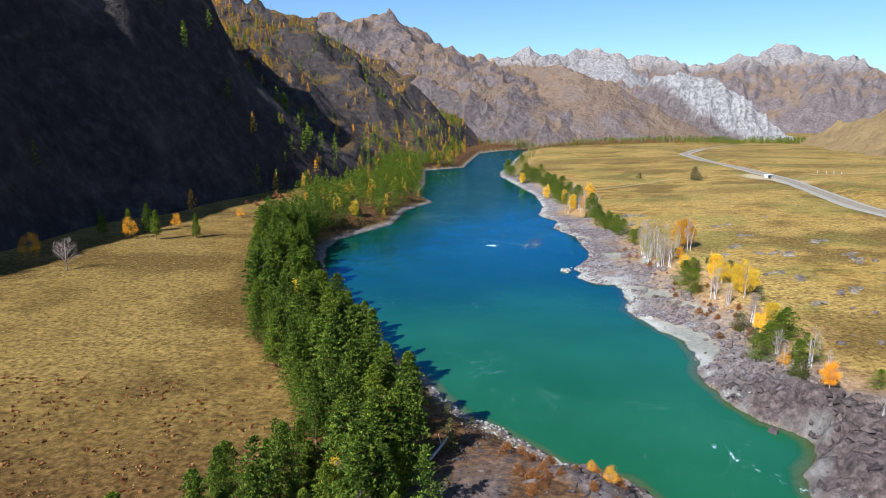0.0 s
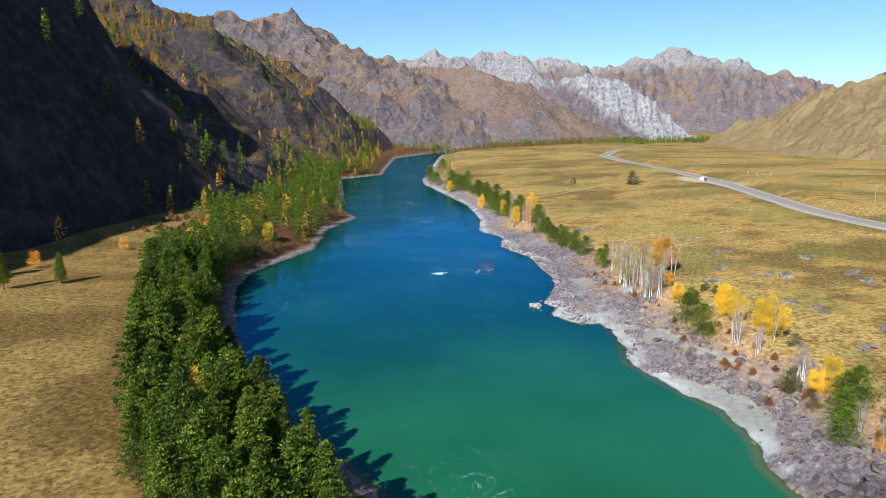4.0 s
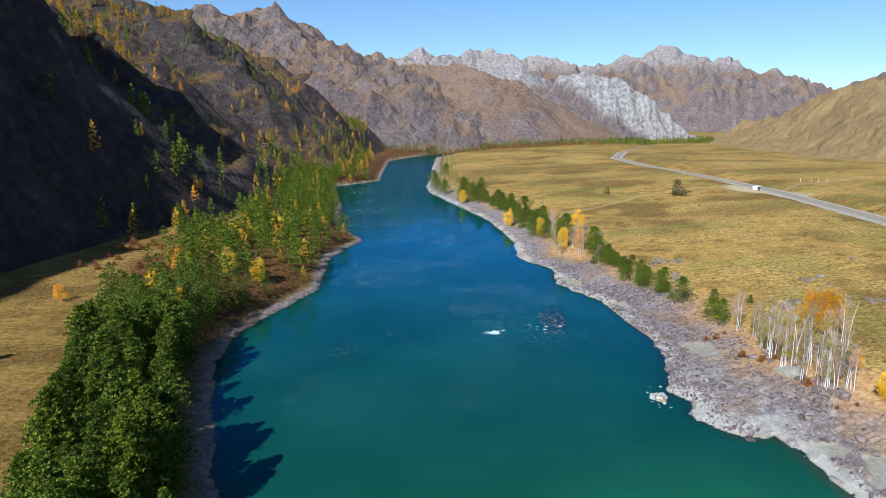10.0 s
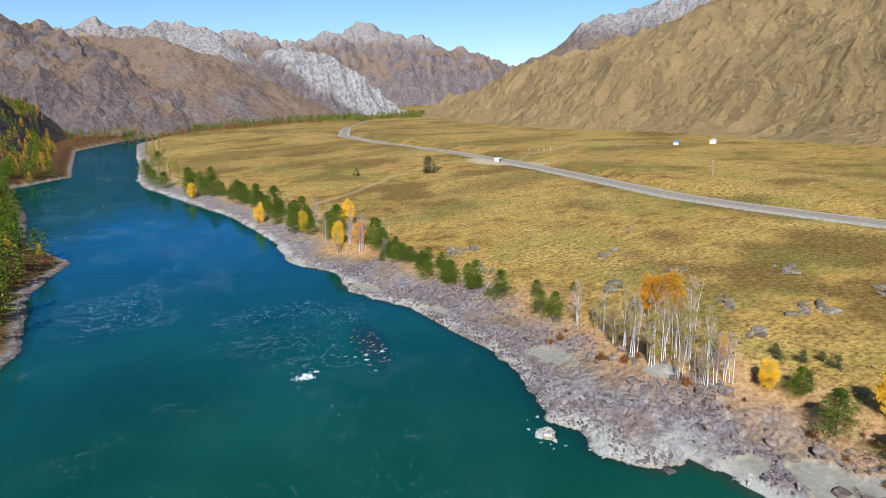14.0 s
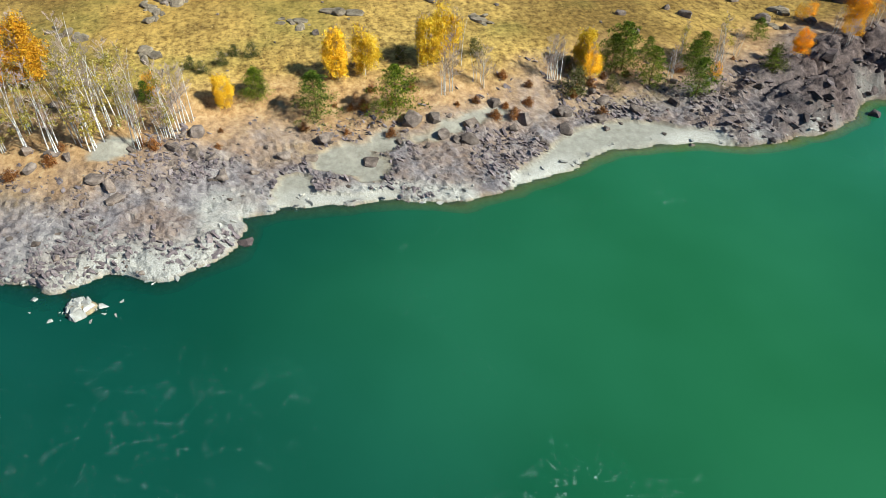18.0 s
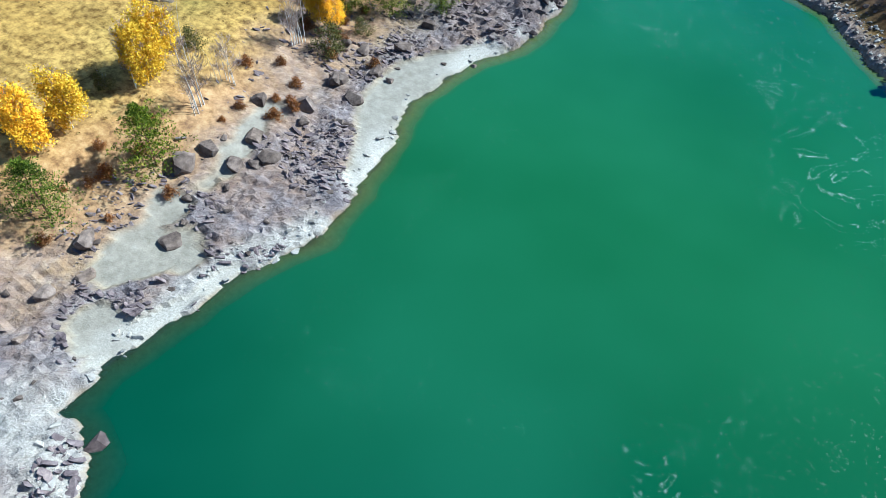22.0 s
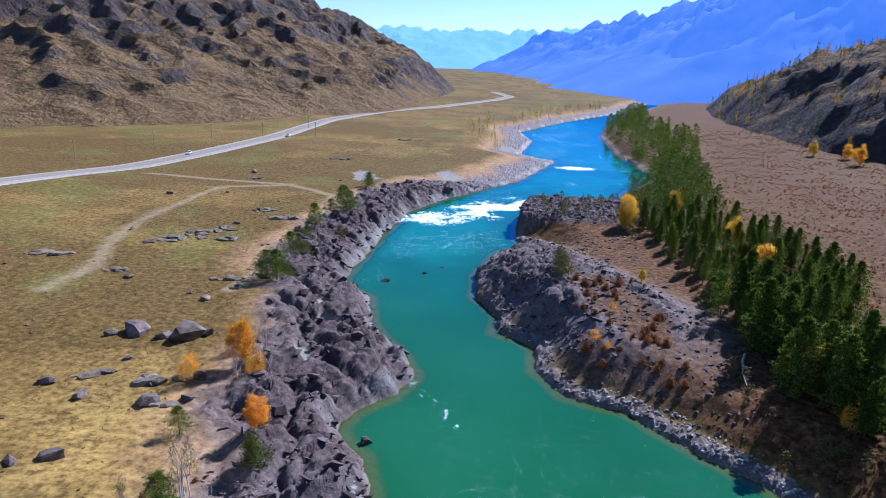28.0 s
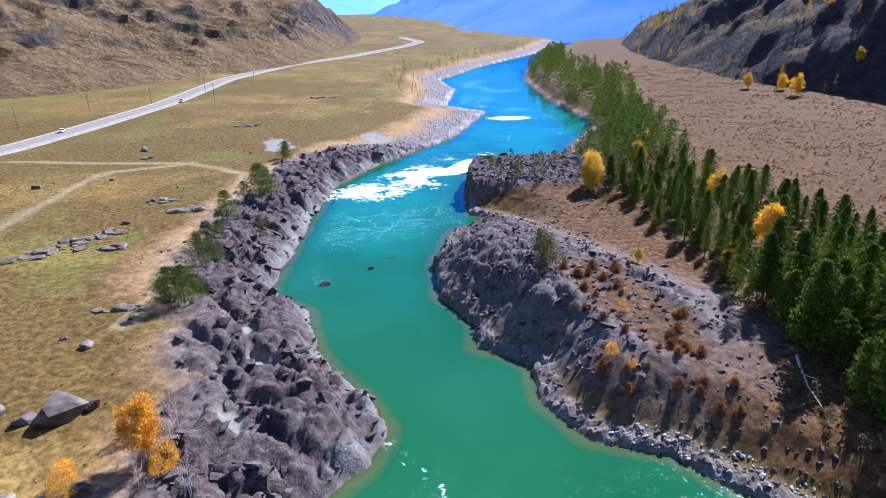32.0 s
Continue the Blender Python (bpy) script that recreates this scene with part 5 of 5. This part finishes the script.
ROCKS = [mesh_from("boulder", *rock_mesh(900 + k, 0.75, 20), M_BOULDER) for k in range(7)]
DARKS = [mesh_from("boulder", *rock_mesh(920 + k, 0.7), M_DARK) for k in range(4)]
PALES = [mesh_from("boulder", *rock_mesh(940 + k, 0.6), M_PALE) for k in range(3)]


def boulder(meshes, x, y, size, r, label, group):
    ob = new("boulder", meshes[r.randint(len(meshes))])
    ob.matrix_world = Matrix.LocRotScale((x, y, max(height_at(x, y), -0.4) + 0.18 * size), Euler((r.normal(0, 0.2), r.normal(0, 0.2), r.uniform(0, 6.28))), (size, size * r.uniform(0.7, 1.2), size * r.uniform(0.7, 1.1)))
    return tagged(ob, label, "rock", group)


r = rng(99)
for x, y, s in ((94.5, 84.5, 3.0), (91.5, 83, 1.3), (98, 86, 1.4), (103.5, 85, 2.0), (107, 87, 1.2), (94, 122, 1.3), (88, 136, 1.0), (96, 135, 0.9), (107, 104, 1.1), (100, 107, 1.2), (90, 107, 1.3), (108, 170, 1.5),
                (71, 182.5, 1.6), (70.5, 179, 1.1), (69, 165, 1.6), (69.5, 158, 1.4), (70.5, 196, 1.5), (69.5, 157.5, 1.1), (86, 99, 1.2), (151, -24, 1.2), (141, -79, 1.5), (120, 58, 1.0), (99, 67, 0.9)):
    boulder(ROCKS, x, y, s, r, "large grey boulder lying in dry grass", "boulders on the plain")
for k in range(70):
    x, y = r.uniform(88, 150), r.uniform(-90, 300)
    boulder(ROCKS, x, y, 0.25 + 0.75 * r.uniform() ** 2.5, r, "grey boulder lying in dry grass", "boulders on the plain")
for k in range(60):
    y = r.uniform(112, 262)
    x = float(np.interp(y, (112, 132, 160, 182, 205, 230, 262), (66, 67, 67, 66, 67, 68, 70))) + r.normal(0, 4.5)
    boulder(ROCKS, x, y, r.uniform(0.35, 1.25), r, "angular grey boulder on the rock shelf", "boulders on the shelf")
for k in range(70):
    y = r.uniform(-80, 112)
    d0 = r.uniform(3, 26)
    x = float(np.interp(y, [p[1] for p in EAST], [p[0] for p in EAST])) + d0
    boulder(DARKS, x, y, r.uniform(0.4, 1.3), r, "dark jagged boulder at the narrows", "dark boulders")
for x, y, s in ((66.9, 35.5, 1.3), (57.8, 28.3, 0.9), (54.2, 22.9, 0.7), (58.3, 105.5, 1.3), (52.0, 208.8, 1.0)):
    boulder(DARKS, x, y, s, r, "dark boulder standing in the river", "rocks in the water")
for k in range(64):
    a, q = r.normal(0, 2.2), r.normal(0, 1.4)
    boulder(PALES, 44.5 + 0.6 * a - 0.3 * q, 227.5 + 0.9 * a + q, 0.2 + 0.8 * r.uniform() ** 2.5, r, "white washed boulder at the water's edge", "white boulders")
for k in range(16):
    boulder(PALES, 36 + r.normal(0, 3), 275 + r.normal(0, 2.5), r.uniform(0.3, 0.8), r, "white washed boulder on the gravel bar", "white boulders")


FLATS = [mesh_from("rock", *rock_mesh(960 + k, 0.62, 30), M_LICHEN) for k in range(6)]


def outcrop(x, y, length, turn, label):
    """Low slabs breaking through the grass, each a part."""
    rr = rng(int(x * 7 + y))
    root = tagged(new("rock_outcrop"), label, "rocks", "outcrops on the plain")
    root.location = (x, y, height_at(x, y))
    for k in range(int(length * 1.9)):
        s = 0.3 + 1.15 * rr.uniform() ** 2.0
        t = rr.uniform(-0.5, 0.5) * length
        o = (t * math.cos(turn) + rr.normal(0, 0.11 * length), t * math.sin(turn) + rr.normal(0, 0.11 * length))
        ob = part("rock", FLATS[rr.randint(6)], root)
        ob.location = (*o, height_at(x + o[0], y + o[1]) - height_at(x, y) - 0.05)
        ob.rotation_euler = (rr.normal(0, 0.15), rr.normal(0, 0.15), turn + rr.normal(0, 0.5))
        ob.scale = (s * 1.2, s, s * rr.uniform(0.6, 1.2))


for x, y, l, a in ((125, 27, 17, 0.7), (118, 17, 9, 1.0), (112, 24, 5, 0.4), (145, 49, 8, 0.3), (125, 54, 5, 0.3), (114, -11, 9, 0.2), (94, 318, 12, 0.2), (122, 258, 8, 0.4), (138, 215, 9, 0.9), (135, 206, 7, 1.0), (106, 188, 6, 0.8), (114, 222, 8, 0.2), (124, 284, 9, 0.3), (141, 239, 8, 0.4), (151, 185, 9, 0.7), (141, 175, 7, 0.5), (102, 100, 5, 0.2), (110, 114, 4, 0.4), (115, -126, 9, 0.2), (92, -208, 12, 0.3), (134, -65, 4, 0), (95, 245, 9, 1.2), (100, 262, 8, 0.4), (108, 235, 7, 0.9),
                   (97, 222, 5, 0.2), (105, 197, 7, 0.5), (114, 173, 6, 1.1), (88, 300, 9, 1.4), (92, 320, 7, 1.2), (120, 220, 8, 0.7), (98, 163, 6, 0.4), (87, 107, 5, 0.3), (91, 100, 6, 0.2), (100, 53, 6, 0.1), (105, -3, 7, 0.5)):
    outcrop(x, y, l, a, "low grey lichen-covered rock outcrop in dry grass")


def rubble(name, label, mat, pts, smin, smax, seed, lift=0.1):
    r = rng(seed)
    base = []
    for k in range(6):
        base.append(rock_mesh(seed * 50 + k, 0.6, 12))
    z = np.maximum(ground(pts[:, 0], pts[:, 1]), -0.3)
    vs, fs, n = [], [], 0
    for k, (x, y) in enumerate(pts):
        v, f = base[k % 6]
        s = smin + (smax - smin) * r.uniform() ** 2.5
        a = r.uniform(0, 6.28)
        c, s_ = math.cos(a), math.sin(a)
        vs.append(np.stack([(v[:, 0] * c - v[:, 1] * s_) * s + x, (v[:, 0] * s_ + v[:, 1] * c) * s + y, v[:, 2] * s + z[k] + lift * s], -1))
        fs.append(f + n)
        n += len(v)
    return tagged(new(name, mesh_from(name, np.concatenate(vs), np.concatenate(fs), mat)), label, "rocks", kind="stuff")


def on_shelf(x, y, p):
    d, e, z, rock, sand, gorge, hump, block = ground_parts(x, y)
    return e & (p < rock * (0.9 - 0.5 * gorge) * smooth(-0.08, 0.16, fbm(x, y, 7, 2, 857))) & (d > -0.5) & (sand < 0.4)


def slabs(name, label, mat, pts, smin, smax, seed, thick=0.42, power=2.0):
    """Fractured bedrock: tilted angular slabs bedded half into the ground, all dipping alike."""
    r = rng(seed)
    base = [rock_mesh(seed * 70 + k, thick, 12) for k in range(8)]
    z = np.maximum(ground(pts[:, 0], pts[:, 1]), -0.3)
    vs, fs, n = [], [], 0
    for k, (x, y) in enumerate(pts):
        v, f = base[k % 8]
        s = smin + (smax - smin) * r.uniform() ** power
        m = np.array(Euler((0.25 + r.normal(0, 0.24), -0.2 + r.normal(0, 0.24), 0.6 + r.normal(0, 0.6))).to_matrix())
        vs.append((v * (s * 1.25, s * 0.85, s)) @ m.T + (x, y, z[k] + 0.05 * s))
        fs.append(f + n)
        n += len(v)
    return tagged(new(name, mesh_from(name, np.concatenate(vs), np.concatenate(fs), mat)), label, "rocks", kind="stuff")


def bedrock(x, y, p):
    d, e, z, rock, sand, gorge, hump, block = ground_parts(x, y)
    return e & (p < rock * (1 - gorge) * smooth(-0.12, 0.05, fbm(x, y, 10, 3, 858))) & (d > -0.3) & (sand < 0.35)


def crags(x, y, p):
    d, e, z, rock, sand, gorge, hump, block = ground_parts(x, y)
    return (p < np.where(e, rock * gorge, np.maximum(hump, block) * 0.8) * (1 - smooth(8, 19, d) * e) * smooth(-0.16, 0.02, fbm(x, y, 8, 3, 859))) & (d > -0.8) & (sand < 0.4)


pts = scatter(52000, 44, 92, 110, 350, bedrock, 848)
slabs("bedrock", "fractured purple-grey bedrock along the river", M_BEDROCK, pts, 0.12, 0.5, 21, 0.5, 2.6)
pts = scatter(9000, -4, 108, -95, 145, crags, 849)
slabs("crag", "dark jagged crags walling the narrows", M_DARK, pts, 0.18, 0.95, 22, 0.6, 2.6)
pts = scatter(3600, 44, 95, 106, 350, on_shelf, 851)
rubble("rubble", "broken grey rock littering the river shelf", M_BOULDER, pts, 0.12, 0.6, 1)
pts = scatter(4200, 44, 95, 115, 360, lambda x, y, p: river(x, y)[1] & (np.abs(river(x, y)[0] + 1.8 * fbm(x, y, 9, 3, 5) + 1.4 * fbm(x, y, 2.6, 2, 9) - 0.8) < 1.3), 852)
rubble("pebbles", "white washed stones along the waterline", M_PALE, pts, 0.15, 0.6, 2)
pts = scatter(6000, 20, 108, -90, 140, on_shelf, 853)
rubble("rubble", "dark broken rock between the crags", M_DARK, pts, 0.18, 0.8, 3)
pts = scatter(5000, -60, 32, 72, 300, lambda x, y, p: (~river(x, y)[1]) & (river(x, y)[0] > -0.8) & (river(x, y)[0] < 6) & (p < 0.8), 854)
rubble("pebbles", "grey stones along the shaded western waterline", M_BOULDER, pts, 0.1, 0.38, 4)
pts = scatter(2600, 2, 50, 0, 104, lambda x, y, p: (~river(x, y)[1]) & (river(x, y)[0] > -0.3) & (river(x, y)[0] < 30), 855)
rubble("rubble", "dark stones on the bare rock hump", M_DARK, pts, 0.12, 0.5, 5)
pts = scatter(3000, -6, 26, 84, 122, lambda x, y, p: (~river(x, y)[1]) & (river(x, y)[0] > -0.8) & (river(x, y)[0] < 5 - 0.18 * np.abs(y - 98)), 860)
rubble("pebbles", "pale sunlit gravel below the rock hump", M_PALE, pts, 0.1, 0.4, 7)
pts = scatter(1600, 28, 52, 250, 318, lambda x, y, p: ground_parts(x, y)[2] > -0.75, 856)
rubble("pebbles", "stones breaking the surface of the gravel bar", M_BOULDER, pts, 0.1, 0.45, 6, 0.5)


# ---------------------------------------------------------------- tussocks of dry grass
def tussocks(name, label, mat, pts, size, seed):
    r = rng(seed)
    n = len(pts)
    z = ground(pts[:, 0], pts[:, 1])
    per = 4
    c = np.repeat(np.stack([pts[:, 0], pts[:, 1], z + size * 0.25], -1), per, 0) + r.normal(0, size * 0.35, (n * per, 3)) * (1, 1, 0.15)
    d = r.normal(0, 0.7, (n * per, 3)) + (0, 0, 0.9)
    return tagged(new(name, mesh_from(name, *blades(c, d, size, size * 0.8, r), mat)), label, "grass", kind="stuff")


pts = scatter(12000, -125, -14, -60, 340, lambda x, y, p: x < along(FIELD_EDGE, y) + 4, 861)
tussocks("dry_grass", "tussocks of dry golden grass in the western field", M_TUFT, pts, 0.24, 11)
pts = scatter(5500, 76, 160, -40, 330, lambda x, y, p: (river(x, y)[0] > 24) & (p < 0.3 + 0.9 * smooth(-0.1, 0.2, fbm(x, y, 20, 3, 863))), 862)
tussocks("dry_grass", "tussocks of dry grass on the eastern plain", M_TUFT, pts, 0.28, 12)
pts = scatter(17000, -150, -12, -320, 110, lambda x, y, p: (x < along(FIELD_EDGE, y) - 2) & (p < 0.15 + smooth(-0.12, 0.2, fbm(x, y, 7, 3, 868))), 863)
tussocks("brown_scrub", "low rust-brown scrub on the western terrace", M_RUST, pts, 0.55, 13)

pts = scatter(1800, -64, 24, -90, 330, lambda x, y, p: (~river(x, y)[1]) & (river(x, y)[0] > 3) & (river(x, y)[0] < 26) & (x > along(FIELD_EDGE, y)) & ~((y > -10) & (y < 100) & (x > 2)), 870)
wood("undergrowth", "dark leafless scrub under the bank pines", M_BUSH, pts, ground(pts[:, 0], pts[:, 1]), 2.4, 0.5, 30, 0.14, 891, 0.5)

wood("pine_wood", "green pines of the bank wood beyond the nearest rows", M_NEEDLE, PINE_REST[:, :2], ground(PINE_REST[:, 0], PINE_REST[:, 1]), 12.5, 0.27, 130, 0.045, 894, 0.75)

# dense second rank of pines behind the bank, seen only as a mass
pts = scatter(260, -70, 10, 60, 330, lambda x, y, p: (~river(x, y)[1]) & (river(x, y)[0] > np.interp(y, (108, 122, 145, 165), (15, 11, 8, 6))) & pine_room(x, y), 872)
wood("pine_wood", "close-set green pines filling the bank wood", M_NEEDLE, pts, ground(pts[:, 0], pts[:, 1]), 11.5, 0.22, 110, 0.045, 893, 0.85)

# ---------------------------------------------------------------- things by the road
def box(cx, cy, cz, sx, sy, sz, bevel=0.0, taper=1.0):
    """Verts and faces of a box with chamfered upright edges; taper narrows the top."""
    b = min(bevel, sx / 3, sy / 3)
    ring = [(-sx / 2 + b, -sy / 2), (sx / 2 - b, -sy / 2), (sx / 2, -sy / 2 + b), (sx / 2, sy / 2 - b), (sx / 2 - b, sy / 2), (-sx / 2 + b, sy / 2), (-sx / 2, sy / 2 - b), (-sx / 2, -sy / 2 + b)]
    v = [(cx + x, cy + y, cz) for x, y in ring] + [(cx + x * taper, cy + y * taper, cz + sz) for x, y in ring]
    f = [(k, (k + 1) % 8, 8 + (k + 1) % 8, 8 + k) for k in range(8)]
    f += [(8, 9, 14, 15), (9, 10, 13, 14), (10, 11, 12, 13), (0, 7, 6, 1), (1, 6, 5, 2), (2, 5, 4, 3)]
    return np.array(v, float), np.array(f)


M_WHITE = plain("white_paint", [(0.3, (0.70, 0.70, 0.69)), (0.7, (0.82, 0.82, 0.80))], 0.5, 0.4, 0.5)
M_GLASS = plain("dark_glass", [(0.3, (0.02, 0.025, 0.03)), (0.7, (0.035, 0.04, 0.05))], 0.5, 0.08, 0.5)
M_RUBBER = plain("tyre_rubber", [(0.3, (0.015, 0.015, 0.015)), (0.7, (0.03, 0.03, 0.03))], 3, 0.85)
M_BLUE = plain("blue_roof", [(0.3, (0.05, 0.16, 0.36)), (0.7, (0.08, 0.22, 0.45))], 0.4, 0.5)
M_WOOD = plain("grey_wood", [(0.3, (0.20, 0.16, 0.12)), (0.7, (0.36, 0.30, 0.24))], 2, 0.9)


def wheel_mesh():
    v, f = tube([(0, -0.11, 0), (0, 0.11, 0)], [0.33, 0.33], 14)
    n = len(v)
    v = np.concatenate([v, [(0, -0.11, 0), (0, 0.11, 0)]])
    caps = [(n, (k + 1) % 14, k, k) for k in range(14)] + [(n + 1, 14 + k, 14 + (k + 1) % 14, 14 + (k + 1) % 14) for k in range(14)]
    bm = bmesh.new()
    vs = [bm.verts.new(p) for p in v]
    for q_ in f:
        bm.faces.new([vs[k] for k in q_])
    for q_ in caps:
        bm.faces.new([vs[k] for k in dict.fromkeys(q_)])
    me_ = bpy.data.meshes.new("wheel")
    bm.to_mesh(me_)
    bm.free()
    me_.materials.append(M_RUBBER)
    return me_


def car(x, y, turn, label):
    root = tagged(new("car"), label, "car")
    part("body", mesh_from("body", *joined([box(0, 0, 0.32, 4.3, 1.72, 0.55, 0.25), box(-0.2, 0, 0.87, 2.5, 1.6, 0.06, 0.2)]), M_WHITE), root)
    part("window_band", mesh_from("window_band", *box(-0.2, 0, 0.92, 2.45, 1.56, 0.44, 0.2, 0.82), M_GLASS), root)
    part("roof", mesh_from("roof", *box(-0.2, 0, 1.36, 2.02, 1.29, 0.06, 0.2), M_WHITE), root)
    wm = wheel_mesh()
    for sx in (-1.35, 1.35):
        for sy in (-0.78, 0.78):
            w = part("wheel", wm, root)
            w.location = (sx, sy, 0.33)
    root.matrix_world = pose(x, y, float(road_height(np.array([float(y)]))[0]) + 0.15, 0, 0, turn)
    return root


def on_road(y, off):
    return float(np.interp(y, ry, rx)) + off


car(on_road(-118, 1.8), -118, 98, "white car driving on the road")
car(on_road(-204, -7.5), -204, 80, "white car parked on the gravel verge")


def pole(x, y):
    root = tagged(new("utility_pole"), "tall grey wooden utility pole beside the road", "pole", "utility poles")
    part("post", mesh_from("post", *tube([(0, 0, -0.4), (0, 0, 9)], [0.16, 0.11], 8), M_WOOD, False), root)
    part("crossarm", mesh_from("crossarm", *box(0, 0, 8.3, 1.8, 0.12, 0.14), M_WOOD), root)
    for k in (-0.8, 0, 0.8):
        part("insulator", mesh_from("insulator", *tube([(k, 0, 8.44), (k, 0, 8.68)], [0.06, 0.05], 6), M_WHITE), root)
    root.matrix_world = pose(x, y, height_at(x, y), 0, 0, 20)


for x, y in ((225, -87), (211, -130), (196, -165), (178, -196), (148, -204), (165, -250), (150, -320), (236, -40), (242, 20), (246, 90), (240, 170), (236, 250), (244, 330)):
    pole(x, y)

# white roadside shelter where a track joins the road
sx_, sy_ = 236, 474
shelter = tagged(new("shelter"), "small white roadside shelter with a flat roof", "shelter")
z0 = height_at(sx_, sy_)
part("back_wall", mesh_from("back_wall", *box(0, 1.4, 0, 6.0, 0.2, 2.5), M_WHITE), shelter)
part("side_wall", mesh_from("side_wall", *box(-2.9, 0, 0, 0.2, 2.6, 2.5), M_WHITE), shelter)
part("side_wall", mesh_from("side_wall", *box(2.9, 0, 0, 0.2, 2.6, 2.5), M_WHITE), shelter)
part("roof", mesh_from("roof", *box(0, 0, 2.504, 6.8, 3.6, 0.25), M_WHITE), shelter)
shelter.matrix_world = pose(sx_, sy_, z0 - 0.1, 0, 0, 35)


def shed(x, y, z, turn, length, width, high, roof_mat, label):
    root = tagged(new("shed"), label, "shed", "farm sheds")
    part("wall", mesh_from("wall", *box(0, 0, -0.5, length, width, high + 0.5), M_WHITE), root)
    v = np.array([(-length / 2 - 0.4, -width / 2 - 0.4, high), (length / 2 + 0.4, -width / 2 - 0.4, high), (length / 2 + 0.4, width / 2 + 0.4, high), (-length / 2 - 0.4, width / 2 + 0.4, high),
                  (-length / 2 - 0.4, 0, high + width * 0.3), (length / 2 + 0.4, 0, high + width * 0.3)], float)
    f = np.array([(0, 1, 5, 4), (3, 4, 5, 2), (0, 4, 3, 3), (1, 2, 5, 5), (0, 3, 2, 1)])
    bm = bmesh.new()
    vs = [bm.verts.new(p) for p in v]
    for q_ in f:
        bm.faces.new([vs[k] for k in dict.fromkeys(q_)])
    me_ = bpy.data.meshes.new("roof")
    bm.to_mesh(me_)
    bm.free()
    me_.materials.append(roof_mat)
    part("roof", me_, root)
    part("door", mesh_from("door", *box(0, -width / 2 - 0.06, 0, 1.6, 0.12, 2.2), M_WOOD), root)
    root.matrix_world = pose(x, y, z, 0, 0, turn)


def fence(x0, y0, x1, y1, n):
    root = tagged(new("fence"), "weathered wooden paddock fence by the sheds", "fence")
    za = hill_height(x0, y0)
    for k in range(n):
        t = k / (n - 1)
        x, y = x0 + (x1 - x0) * t, y0 + (y1 - y0) * t
        post = part("post", mesh_from("post", *box(0, 0, -0.3, 0.16, 0.16, 1.7), M_WOOD), root)
        post.location = (x - x0, y - y0, hill_height(x, y) - za)
    for h in (0.6, 1.1):
        rail = part("rail", mesh_from("rail", *tube([(x0 - x0, 0, h), (x1 - x0, y1 - y0, h + hill_height(x1, y1) - za)], [0.06, 0.06], 5), M_WOOD), root)
    root.location = (x0, y0, za)


def hill_height(x, y):
    a = np.array([float(x)]), np.array([float(y)])
    return float(max(ground(*a)[0], east_hills(*a)[0]))


shed(430, 452, hill_height(430, 452), 30, 11, 4.5, 2.2, M_PALE, "long white farm shed with a pale roof")
shed(404, 466, hill_height(404, 466), 30, 6, 3.5, 2.0, M_BLUE, "small farm shed with a blue roof")
fence(392, 470, 360, 486, 12)
for x, y in ((292, 498), (296, 496), (299, 500), (303, 497), (288, 503)):
    ob = tagged(new("marker_post", mesh_from("marker_post", *box(0, 0, -0.2, 0.5, 0.4, 2.2, 0.08, 0.8), M_PALE)), "pale stone marker post standing in the grass", "post", "marker posts")
    ob.matrix_world = pose(x, y, height_at(x, y), 0, 0, 15)

# fallen trunk on the stony western shore
log = tagged(new("fallen_tree", mesh_from("fallen_tree", *joined([tube([(0, 0, 0.5), (3, 2, 0.9), (6.5, 5, 0.7), (9, 8, 0.4)], [0.22, 0.18, 0.12, 0.05], 7), tube([(4.5, 3.3, 0.8), (5.2, 5.5, 1.5)], [0.08, 0.03], 5)]), M_BIRCH, False)),
             "bleached fallen tree trunk lying on dark stones", "log")
log.matrix_world = pose(-2, 82, height_at(-2, 82) + 0.1, 0, 0, 30)
